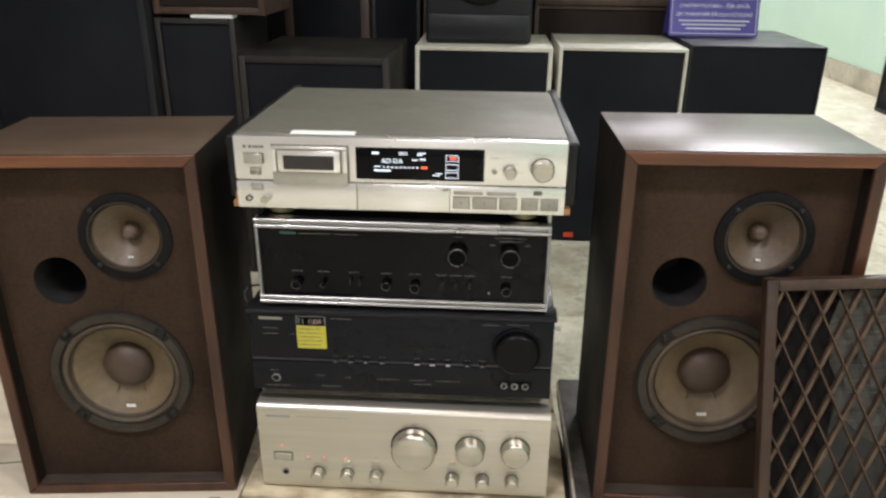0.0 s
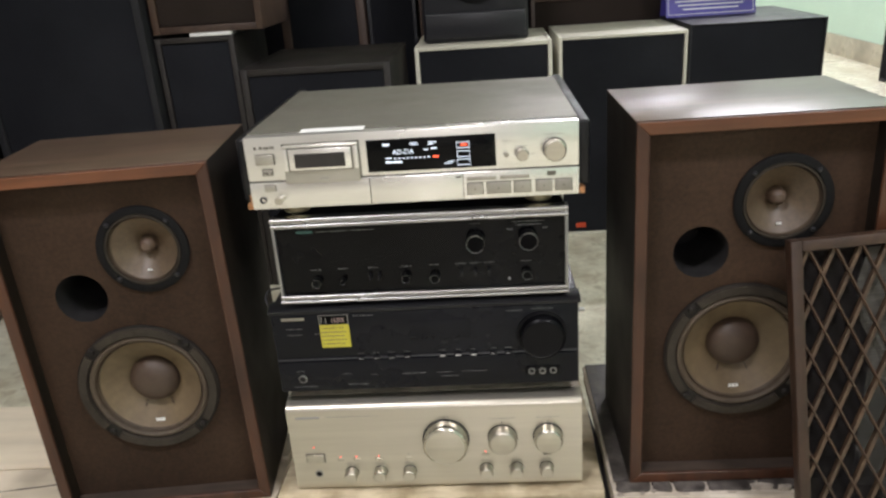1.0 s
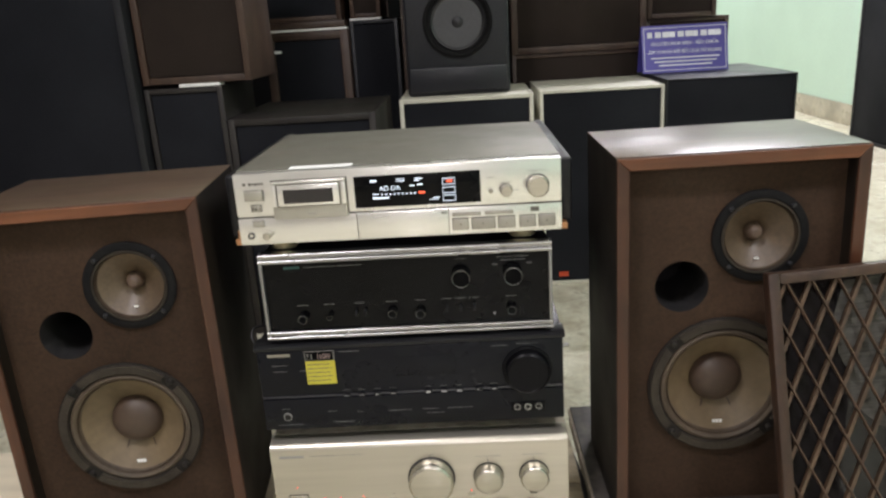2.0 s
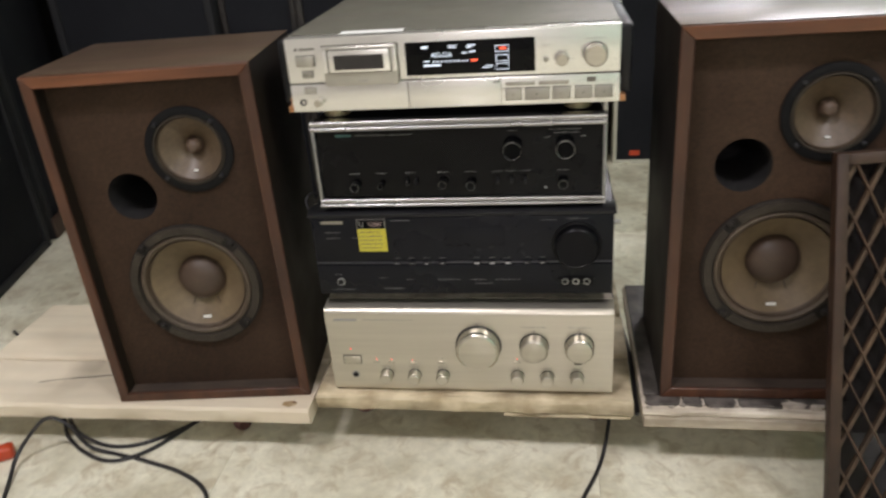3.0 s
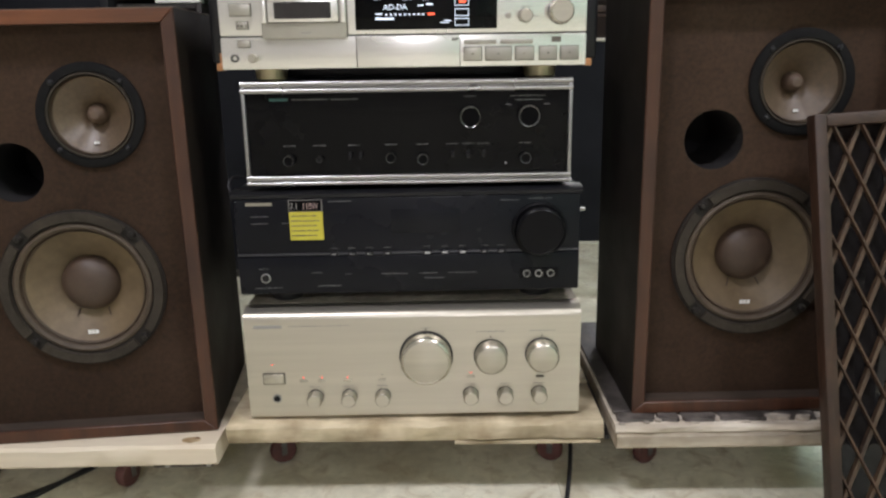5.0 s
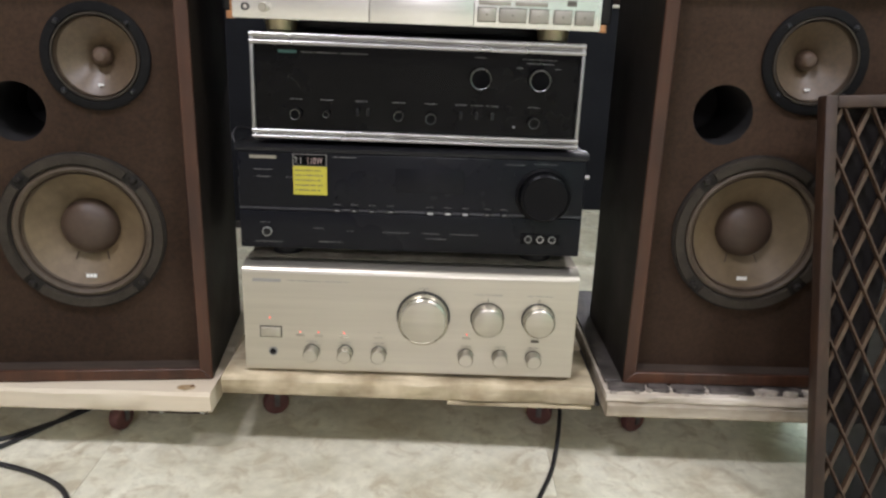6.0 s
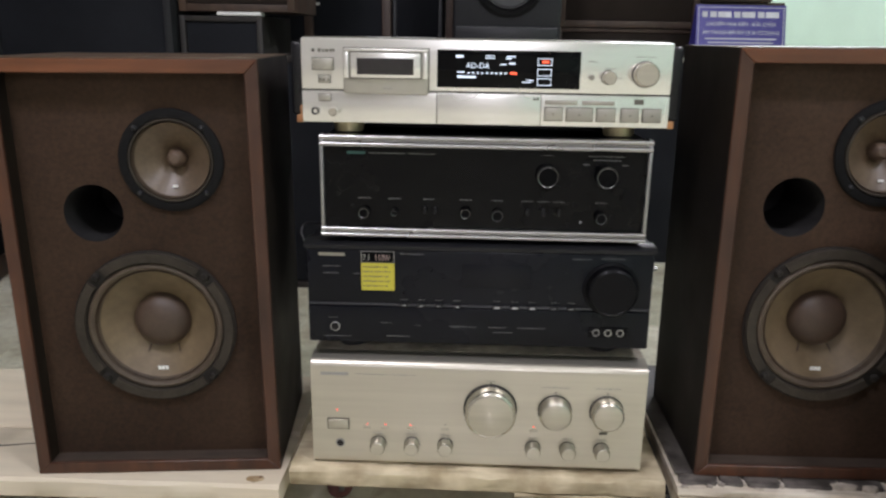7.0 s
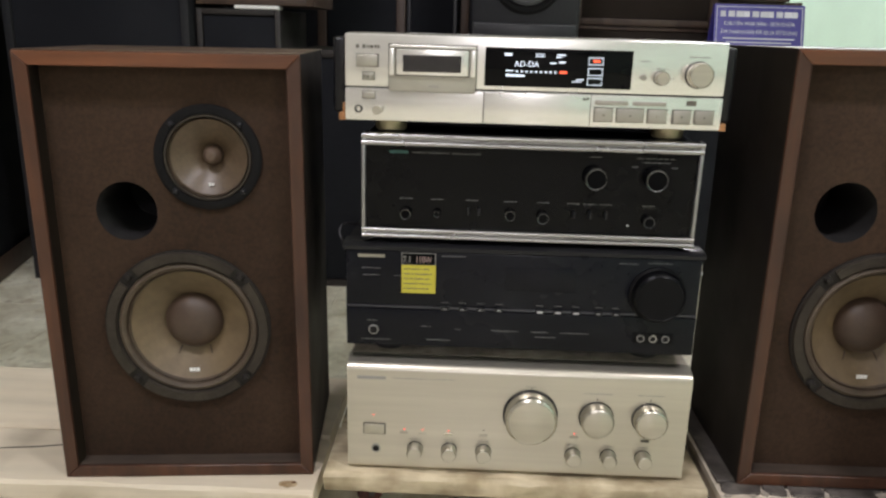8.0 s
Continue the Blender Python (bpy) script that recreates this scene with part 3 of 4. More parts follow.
for name, cx, cy, rx, ry, top, mat in (("knot", -0.287, -0.016, 0.0125, 0.0075, 0.0012, KNOTPALE), ("knot_core", -0.28, -0.0125, 0.0032, 0.003, 0.0018, KNOTWOOD)):
    bm = bmesh.new()
    lo = [bm.verts.new((cx + rx * math.cos(q * 0.5236) * rnd.uniform(0.75, 1.15), cy + ry * math.sin(q * 0.5236) * rnd.uniform(0.75, 1.15), 0.0815)) for q in range(12)]
    hi = [bm.verts.new((v.co.x, v.co.y, 0.0822 + top)) for v in lo]
    bm.faces.new(hi)
    for q in range(12):
        bm.faces.new((lo[q], lo[(q + 1) % 12], hi[(q + 1) % 12], hi[q]))
    bmesh.ops.recalc_face_normals(bm, faces=bm.faces)
    part(name, bm, mat, left_dolly)
for x, y, a in ((-0.60, 0.06, 60), (-0.39, 0.035, 70), (-0.345, 0.24, 0), (-0.66, 0.24, 30)):
    caster(left_dolly, x, y, 0.054, a, 0.0174 + 0.0091 * x)

part("batten", box(-0.342, -0.262, -0.014, 0.012, 0.0425, 0.0538, 0.001), BASKET, left_dolly, "dark strip of wood under the planks")
for x in (-0.322, -0.268):
    part("screw", lathe([(0.0, -0.004), (0.003, -0.003), (0.0035, 0.0)], 10, x, -0.014, 0.0465), STEEL, left_dolly)

right_dolly = thing("dolly", "chipped laminate board dolly on casters under a loudspeaker", "dolly", pose(0, 0, 0.0109))
part("board", plank(0.264, 0.64, -0.034, 0.34, 0.074, 0.096, 6, 0.0008), PEELED, right_dolly)
part("board", plank(0.262, 0.642, -0.033, 0.34, 0.0965, 0.1065, 7, 0.001), PALEBOARD, right_dolly)
part("laminate", plank(0.266, 0.64, 0.0005, 0.338, 0.1062, 0.111, 8, 0.0006), CHIPPED, right_dolly, "chipped dark laminate skin")


def flake(cx, cy, rx, ry, z0, z1, seed, square, material, name):
    """A flat broken piece with an uneven outline."""
    bm, rnd, n = bmesh.new(), random.Random(seed), 18
    lo = []
    for q in range(n):
        a = 2 * math.pi * (q + 0.5) / n
        c, d = math.cos(a), math.sin(a)
        u = math.copysign(abs(c) ** square, c) * rnd.uniform(0.9, 1.06)
        v = math.copysign(abs(d) ** square, d) * rnd.uniform(0.8, 1.12)
        lo.append(bm.verts.new((cx + rx * u, cy + ry * v, z0)))
    hi = [bm.verts.new((cx + (v.co.x - cx) * 0.95, cy + (v.co.y - cy) * 0.88, z1 + rnd.uniform(-0.0004, 0.0004))) for v in lo]
    bm.faces.new(hi)
    for q in range(n):
        bm.faces.new((lo[q], lo[(q + 1) % n], hi[(q + 1) % n], hi[q]))
    bmesh.ops.recalc_face_normals(bm, faces=bm.faces)
    part(name, bm, material, right_dolly)


for n, (x0, x1) in enumerate(((0.267, 0.318), (0.320, 0.349), (0.3505, 0.396), (0.398, 0.470), (0.472, 0.528), (0.590, 0.637))):
    flake((x0 + x1) / 2, -0.0115, (x1 - x0) / 2, 0.0115, 0.106, 0.1106, 20 + n, 0.45, CHIPPED, "laminate_piece")
for n, (cx, cy, rx, ry, top) in enumerate(((0.32, -0.016, 0.006, 0.008, 0.1095), (0.349, -0.013, 0.003, 0.009, 0.110), (0.396, -0.014, 0.004, 0.010, 0.1105), (0.303, -0.024, 0.005, 0.004, 0.109), (0.271, -0.026, 0.006, 0.004, 0.1085),
                                          (0.475, -0.014, 0.022, 0.009, 0.1115), (0.506, -0.020, 0.012, 0.007, 0.1135), (0.522, -0.012, 0.012, 0.010, 0.110), (0.578, -0.015, 0.004, 0.009, 0.110), (0.43, -0.0255, 0.009, 0.003, 0.109), (0.365, -0.0265, 0.008, 0.0025, 0.1085), (0.61, -0.025, 0.014, 0.003, 0.109))):
    flake(cx, cy - 0.3 * ry, rx * 0.8, ry * 0.7, 0.106, top, 40 + n, 0.8, CHIPWHITE, "chip")
for x, y, a in ((0.34, 0.07, 30), (0.57, 0.13, 0), (0.325, 0.24, 10), (0.57, 0.24, 50)):
    caster(right_dolly, x, y, 0.074, a, 0.0109)


# ---- the stack: integrated amplifier ----
def knob(parent, cx, cz, y, r, depth, material, name="knob", label="", ring=True):
    k = part(name, lathe([(r * 1.0, 0.0), (r * 1.0, -depth * 0.82), (r * 0.94, -depth * 0.95), (r * 0.88, -depth), (r * 0.86, -depth + 0.0006), (0.0, -depth + 0.0006)], 40), material, parent, label, pose(cx, y, cz))
    if material == KNOB:
        part("cap", lathe([(r * 0.87, -depth + 0.0002), (r * 0.84, -depth - 0.0002), (0.0, -depth - 0.0002)], 32), SILVER, k)
    if ring:
        part("collar", lathe([(r * 1.07, 0.0), (r * 1.07, -0.0008), (r * 1.0, -0.0008)], 40), BLACK, k)
    return k


def silver_amplifier():
    t = thing("amplifier", "champagne silver integrated amplifier with large volume knob", "amplifier", pose(0.004, 0, 0.1165, 0, -0.3, 0))
    # faceplate with a rolled upper edge
    bm = bmesh.new()
    prof = [(0.0, 0.006), (0.0, 0.1395), (0.001, 0.1435), (0.004, 0.147), (0.009, 0.1495), (0.026, 0.1535), (0.026, 0.006)]
    a = [bm.verts.new((-0.2155, y, z)) for y, z in prof]
    b = [bm.verts.new((0.2155, y, z)) for y, z in prof]
    for i in range(len(prof)):
        j = (i + 1) % len(prof)
        bm.faces.new((a[i], a[j], b[j], b[i]))
    bm.faces.new(a[::-1])
    bm.faces.new(b)
    bmesh.ops.recalc_face_normals(bm, faces=bm.faces)
    part("faceplate", bm, SILVER, t, "brushed champagne aluminium faceplate")
    part("cover", box(-0.2145, 0.2145, 0.027, 0.36, 0.0065, 0.154, 0.002), DUSTY, t, "dusty grey steel cover")
    for x in (-0.17, 0.17):
        for y in (0.05, 0.31):
            part("foot", lathe([(0.0, 0.0), (0.017, 0.0), (0.018, 0.002), (0.018, 0.008)], 24, x, y, 0, "z"), BLACK, t)
    z0 = -0.1165
    knob(t, 0.017, 0.204 + z0, 0, 0.0325, 0.022, KNOB, "volume_knob", "large turned silver volume knob")
    knob(t, 0.100, 0.204 + z0, 0, 0.0205, 0.019, KNOB)
    knob(t, 0.166, 0.205 + z0, 0, 0.0205, 0.019, KNOB)
    for x in (-0.1285, -0.0845, -0.0405, 0.074, 0.119, 0.163):
        knob(t, x, 0.1495 + z0, 0, 0.0098, 0.016, KNOB, "small_knob")
    part("power_button", box(-0.194, -0.168, -0.003, 0.001, 0.170 + z0, 0.183 + z0, 0.0008), KNOB, t)
    part("button_gap", box(-0.1955, -0.1665, -0.0006, 0.0, 0.1685 + z0, 0.1845 + z0), DARKINK, t)
    j = part("headphone_jack", lathe([(0.006, 0.0), (0.006, -0.0012), (0.0035, -0.0014), (0.003, 0.008), (0.0, 0.008)], 20, -0.179, 0, 0.1485 + z0), STEEL, t)
    part("socket", lathe([(0.0042, -0.0016), (0.0, -0.0016)], 16, -0.179, 0, 0.1485 + z0), HOLE, j)
    for x, z in ((-0.182, 0.196), (-0.143, 0.177), (-0.119, 0.177), (-0.086, 0.177), (0.074, 0.180), (-0.041, 0.1795)):
        part("indicator", box(x - 0.0007, x + 0.0007, -0.0008, 0.0, z + z0 - 0.0007, z + z0 + 0.0007), LED if x != -0.041 else DARKINK, t)
    for x, z in ((-0.143, 0.1725), (-0.119, 0.1725), (-0.086, 0.1725), (-0.041, 0.1725), (0.074, 0.1745), (0.164, 0.1735)):
        part("push_button", box(x - 0.0052, x + 0.0052, -0.0016, 0.0, z + z0 - 0.0016, z + z0 + 0.0016, 0.0004), KNOB if x != 0.164 else DARKINK, t)
    part("nameplate", box(-0.2025, -0.1665, -0.0005, 0.0, 0.2455 + z0, 0.2495 + z0), INK, t)
    for x0, x1, z in ((-0.158, -0.115, 0.2478), (-0.112, -0.08, 0.2478), (0.082, 0.118, 0.2365), (0.150, 0.182, 0.2365), (0.011, 0.023, 0.2425)):
        part("print", wordbars(x0, x1, -0.0004, 0.0, z + z0 - 0.0007, z + z0 + 0.0007), INK, t)
    for x in (-0.1285, -0.0845, -0.0405, 0.074, 0.119, 0.163):
        part("print", wordbars(x - 0.007, x + 0.007, -0.0004, 0.0, 0.1635 + z0, 0.1645 + z0), INK, t)
    for cx, cz, rr in ((0.017, 0.204, 0.0375), (0.1, 0.204, 0.0255), (0.166, 0.205, 0.0255)):
        part("marker", box(cx - 0.0007, cx + 0.0007, -0.0004, 0.0, cz + rr - 0.002 + z0, cz + rr + 0.001 + z0), DARKINK, t)
    return t


silver_amplifier()


# ---- the stack: surround receiver ----
def receiver():
    t = thing("receiver", "black surround receiver with yellow sticker and large round dial", "receiver", pose(0.001, 0.008, 0.2715, 0, -0.4, 0))
    z0 = -0.2715
    part("front_panel", box(-0.2145, 0.2145, 0.0, 0.03, 0.2885 + z0, 0.412 + z0, 0.0025), NAVYBLACK, t)
    bm = bmesh.new()
    prof = [(0.0, 0.4125), (0.0, 0.4165), (0.006, 0.4205), (0.03, 0.421), (0.03, 0.4125)]
    a = [bm.verts.new((-0.2175, y, z + z0)) for y, z in prof]
    b = [bm.verts.new((0.2175, y, z + z0)) for y, z in prof]
    for i in range(len(prof)):
        j = (i + 1) % len(prof)
        bm.faces.new((a[i], a[j], b[j], b[i]))
    bm.faces.new(a[::-1])
    bm.faces.new(b)
    bmesh.ops.recalc_face_normals(bm, faces=bm.faces)
    part("top_rail", bm, BLACKMETAL, t)
    part("cover", box(-0.2155, 0.2155, 0.031, 0.37, 0.288 + z0, 0.4195 + z0, 0.002), BLACKMETAL, t, "black steel cover")
    for x in (-0.165, 0.165):
        for y in (0.05, 0.31):
            part("foot", lathe([(0.0, 0.0), (0.02, 0.0), (0.021, 0.003), (0.021, 0.018)], 24, x, y, 0, "z"), BLACK, t)
    part("display_window", box(-0.02, 0.065, -0.0006, 0.0, 0.366 + z0, 0.396 + z0, 0.0003), NAVYBLACK, t)
    part("trim_strip", box(-0.2135, 0.2135, -0.0015, 0.0, 0.3395 + z0, 0.3425 + z0, 0.0005), TRIMLINE, t)
    part("lower_panel", box(-0.2135, 0.2135, -0.0035, 0.0, 0.291 + z0, 0.3385 + z0, 0.001), NAVYBLACK, t)
    part("dial_recess", lathe([(0.0345, 0.0), (0.0345, -0.0025), (0.0315, -0.0035)], 48, 0.164, 0, 0.3675 + z0), DIALBLACK, t)
    knob(t, 0.164, 0.3675 + z0, 0, 0.0305, 0.019, DIALBLACK, "volume_dial", "large round black dial", False)
    for x in (-0.0925, -0.0705, -0.0485, -0.026, 0.024, 0.046, 0.068, 0.0955, 0.1165):
        part("push_button", box(x - 0.0052, x + 0.0052, -0.004, -0.001, 0.3385 + z0, 0.3438 + z0, 0.0006), BLACKMETAL, t)
        part("print", wordbars(x - 0.0026, x + 0.0026, -0.0044, -0.004, 0.3405 + z0, 0.3418 + z0) if x < 0.02 or x > 0.07 else box(x - 0.0034, x + 0.0034, -0.0044, -0.004, 0.3398 + z0, 0.3422 + z0), PALEINK, t)
        part("print", wordbars(x - 0.0048, x + 0.0048, -0.0004, 0.0, 0.3475 + z0, 0.3485 + z0), INKDIM, t)
    j = part("headphone_jack", lathe([(0.006, -0.0035), (0.006, -0.005), (0.005, -0.0055), (0.0045, -0.004)], 20, -0.180, 0, 0.3115 + z0), STEEL, t)
    part("socket", lathe([(0.005, -0.0052), (0.0, -0.0052)], 16, -0.180, 0, 0.3115 + z0), HOLE, j)
    p = part("input_panel", box(0.139, 0.188, -0.0048, -0.0035, 0.3055 + z0, 0.3185 + z0, 0.001), DIALBLACK, t)
    for x in (0.148, 0.163, 0.178):
        part("input_jack", lathe([(0.0046, -0.0048), (0.0046, -0.0075), (0.0036, -0.0075), (0.0034, -0.005)], 18, x, 0, 0.312 + z0), STEEL, p)
        part("socket", lathe([(0.0036, -0.0062), (0.0, -0.0062)], 14, x, 0, 0.312 + z0), HOLE, p)
    s = part("sticker", box(-0.146, -0.1045, -0.0008, 0.0, 0.3595 + z0, 0.3955 + z0), YELLOW, t, "yellow and black specification sticker")
    part("sticker_head", box(-0.146, -0.1045, -0.0012, -0.0008, 0.3955 + z0, 0.4105 + z0), INK, s)
    part("sticker_black", box(-0.145, -0.1055, -0.0016, -0.0012, 0.3962 + z0, 0.4098 + z0), KNOBBLACK, s)
    writing("7.1", 0.0115, INK, s, pose(-0.1442, -0.0017, 0.3985 + z0) @ Matrix.Diagonal((0.72, 1, 1, 1)))
    writing("110W", 0.0115, PINKINK, s, pose(-0.1292, -0.0017, 0.3985 + z0) @ Matrix.Diagonal((0.68, 1, 1, 1)))
    for i in range(5):
        part("print", wordbars(-0.1435, -0.112 + 0.003 * (i % 2), -0.0011, -0.0008, 0.3892 - 0.0062 * i + z0, 0.3911 - 0.0062 * i + z0), DARKINK, s)
    part("nameplate", box(-0.199, -0.1665, -0.0005, 0.0, 0.4035 + z0, 0.4075 + z0), GOLDINK, t)
    for x0, x1, z in ((-0.097, -0.068, 0.4075), (-0.194, -0.173, 0.381), (-0.194, -0.172, 0.390), (0.115, 0.139, 0.405), (0.15, 0.18, 0.4065), (-0.155, -0.14, 0.381)):
        part("print", wordbars(x0, x1, -0.0004, 0.0, z + z0 - 0.0006, z + z0 + 0.0006), INKDIM, t)
    for x0, x1, z in ((-0.188, -0.176, 0.3235), (-0.122, -0.108, 0.3175), (-0.08, -0.07, 0.315), (-0.035, -0.002, 0.3145), (0.014, 0.036, 0.3145), (0.05, 0.085, 0.3145), (-0.115, -0.085, 0.300), (-0.195, -0.16, 0.2985), (0.02, 0.045, 0.308)):
        part("print", wordbars(x0, x1, -0.0039, -0.0035, z + z0 - 0.0006, z + z0 + 0.0006), INKDIM, t)
    part("side_terminal", lathe([(0.0, 0.006), (0.0028, 0.006), (0.0032, 0.0), (0.0032, -0.006)], 14, 0.2205, 0.035, 0.385 + z0, "x"), STEEL, t)
    return t


receiver()


# ---- the stack: vintage black-glass receiver in a chrome frame ----
def chrome_amplifier():
    t = thing("amplifier", "vintage amplifier with black glass front in a chrome frame", "amplifier", pose(0.0035, 0.015, 0.4195, 0, -0.1, 0.2))
    z0 = -0.4195
    w = 0.1985
    part("glass_front", box(-w + 0.004, w - 0.004, 0.003, 0.012, 0.436 + z0, 0.540 + z0), BLACKGLASS, t, "glossy black glass panel")
    for z, h in ((0.5375, 0.0145), (0.4265, 0.0125)):
        prof = [(0.012, 0.0)]
        ribs = ((0.0, 0.42), (0.42, 0.56), (0.56, 1.0))
        for lo, hi in ribs:
            deep = 0.0042 if hi - lo > 0.2 else 0.0012
            for q in range(7):
                a = math.pi * (q + 0.3) / 6.6
                prof.append((-deep * math.sin(a) ** 0.6, h * (lo + (hi - lo) * (1 - math.cos(a)) / 2)))
        prof.append((0.012, h))
        bm = bmesh.new()
        left = [bm.verts.new((-w, y, z + z0 + v)) for y, v in prof]
        right = [bm.verts.new((w, y, z + z0 + v)) for y, v in prof]
        for q in range(len(prof)):
            e = (q + 1) % len(prof)
            bm.faces.new((left[q], left[e], right[e], right[q]))
        bm.faces.new(left[::-1])
        bm.faces.new(right)
        bmesh.ops.recalc_face_normals(bm, faces=bm.faces)
        part("chrome_bar", bm, CHROME, t, "ribbed chrome trim bar")
    for x0, x1 in ((-w, -w + 0.0042), (w - 0.0042, w)):
        part("chrome_side", box(x0, x1, -0.003, 0.012, 0.4265 + z0, 0.552 + z0, 0.001), SATIN, t)
    part("case", box(-w + 0.003, w - 0.003, 0.0125, 0.32, 0.428 + z0, 0.5495 + z0, 0.002), BLACKMETAL, t, "dark enamelled steel case")
    # thin pale strip at the left of the chrome frame
    part("side_bracket", box(-w - 0.004, -w + 0.002, 0.03, 0.034, 0.434 + z0, 0.515 + z0, 0.0005), STEEL, t)
    for x in (-0.16, 0.16):
        for y in (0.03, 0.27):
            part("foot", lathe([(0.0, 0.0), (0.012, 0.0), (0.013, 0.003), (0.013, 0.009)], 20, x, y, 0, "z"), BLACK, t)
    def dial(x, z, r):
        k = knob(t, x, z + z0, 0.003, r, 0.017 if r > 0.009 else 0.011, KNOBBLACK, "knob", "", False)
        d = 0.017 if r > 0.009 else 0.011
        part("chrome_ring", lathe([(r * 1.0, -d + 0.0022), (r * 1.02, -d + 0.0016), (r * 0.99, -d + 0.0002), (r * 0.94, -d - 0.0006), (r * (0.915 if r > 0.009 else 0.85), -d - 0.0004)], 32), CHROME if r > 0.009 else SMOKED, k)
    for x, z, r in ((0.0755, 0.5075, 0.0125), (0.1455, 0.508, 0.0125), (-0.1455, 0.4575, 0.0065), (-0.1085, 0.4585, 0.0038), (-0.0215, 0.4595, 0.0062), (0.0175, 0.4575, 0.0066), (0.1425, 0.457, 0.0066)):
        dial(x, z, r)
    for x in (-0.071, -0.0585, 0.054, 0.073, 0.092):
        part("lever", box(x - 0.0015, x + 0.0015, -0.006, 0.003, 0.458 + z0, 0.4665 + z0, 0.0006), BLACKMETAL, t)
    part("nameplate", box(-0.166, -0.144, 0.0024, 0.003, 0.5285 + z0, 0.5318 + z0), GREENDIM, t)
    for x0, x1, z in ((-0.139, -0.122, 0.530), (-0.12, -0.096, 0.530), (-0.092, -0.058, 0.530)):
        part("print", wordbars(x0, x1, 0.0025, 0.003, z + z0 - 0.0007, z + z0 + 0.0007), INKDIM, t)
    for x in (-0.1455, -0.1085, -0.066, -0.0215, 0.0175, 0.054, 0.073, 0.092, 0.1425):
        part("print", wordbars(x - 0.0075, x + 0.0075, 0.0025, 0.003, 0.474 + z0, 0.4754 + z0), INKDIM, t)
    for x0, x1, z in ((0.068, 0.083, 0.5312), (0.124, 0.168, 0.5312), (0.13, 0.163, 0.5265), (0.118, 0.126, 0.521), (0.165, 0.172, 0.521)):
        part("print", wordbars(x0, x1, 0.0025, 0.003, z + z0 - 0.0006, z + z0 + 0.0006), INKDIM, t)
    part("indicator", lathe([(0.0, -0.001), (0.0012, -0.0005), (0.0013, 0.003)], 10, 0.119, 0.0, 0.4505 + z0), PALEINK, t)
    return t


chrome_amplifier()


# ---- the stack: cassette deck ----
def cassette_deck():
    t = thing("cassette_deck", "silver cassette deck with lit display and black side cheeks", "cassette deck", pose(0.001, 0.016, 0.552, 0, -0.1, 0.3))
    z0 = -0.552
    W, ZT, ZB = 0.2155, 0.663, 0.566
    fx = lambda u: -W + 2 * W * u
    fz = lambda v: ZT - (ZT - ZB) * v + z0
    part("upper_fascia", box(-W, W, 0.0, 0.02, fz(0.605), fz(0.0), 0.0018), SILVER_DECK, t, "satin silver upper fascia")
    part("lower_fascia", box(-W, W, -0.001, 0.02, fz(1.0), fz(0.618), 0.0018), SILVER_DECK, t)
    part("chassis", box(-W + 0.001, W - 0.001, 0.021, 0.335, fz(0.985), fz(0.0) - 0.0005, 0.001), BLACKMETAL, t)
    # added block: hides the bright background so the gap under the deck reads dark
    part("bottom_pan", box(-W + 0.04, W - 0.04, 0.055, 0.3, 0.003, fz(0.985) - 0.0005, 0.001), BLACKMETAL, t)
    part("lid", box(-W, W, 0.0205, 0.34, fz(0.02), fz(0.0) + 0.0012, 0.0008), GREYTOP, t, "grey enamelled steel lid")
    for s in (-1, 1):
        x0, x1 = sorted((s * (W + 0.0008), s * (W + 0.0165)))
        part("side_cheek", box(x0, x1, 0.018, 0.40, fz(0.93), fz(0.045), 0.004, 3), BLACKMETAL, t, "glossy black side cheek")
        x0, x1 = sorted((s * (W + 0.0005), s * (W + 0.008)))
        part("bracket", box(x0, x1, 0.004, 0.02, fz(1.01), fz(0.92), 0.001), COPPER, t, "copper-coloured corner bracket")
    part("bracket_tip", box(-W - 0.0035, -W - 0.001, 0.004, 0.008, fz(0.93), fz(0.80), 0.0006), COPPER, t)
    for x in (-0.165, 0.165):
        for y in (0.035, 0.29):
            part("foot", lathe([(0.0, 0.0), (0.016, 0.0), (0.0185, 0.002), (0.0195, 0.011), (0.021, 0.015)], 32, x, y, 0, "z"), GOLD, t, "round gold-coloured foot")
    # cassette door with its window
    d = part("cassette_door", box(fx(0.118), fx(0.347), -0.0065, 0.0, fz(0.645), fz(0.115), 0.002), DOORGREY, t, "cassette door with tinted window")
    for u0, u1, v0, v1 in ((0.118, 0.347, 0.115, 0.145), (0.118, 0.134, 0.15, 0.46), (0.331, 0.347, 0.15, 0.46)):
        part("door_rim", box(fx(u0) + 0.0006, fx(u1) - 0.0006, -0.0085, -0.0066, fz(v1), fz(v0) - 0.0006, 0.0008), SILVER_DECK, d)
    part("window_groove", box(fx(0.138) - 0.0009, fx(0.327) + 0.0009, -0.0087, -0.0066, fz(0.455) - 0.0009, fz(0.16) + 0.0009), DARKINK, d)
    part("window_frame", box(fx(0.138), fx(0.327), -0.0105, -0.0066, fz(0.455), fz(0.16), 0.0014), SILVER_DECK, d)
    part("window", box(fx(0.156), fx(0.308), -0.0112, -0.0104, fz(0.415), fz(0.225)), TINTED, d)
    part("print", wordbars(fx(0.225), fx(0.25), -0.0069, -0.0064, fz(0.59), fz(0.565)), INK, d)
    part("door_gap", box(fx(0.1155), fx(0.3495), -0.0005, 0.0, fz(0.675), fz(0.105)), DARKINK, t)
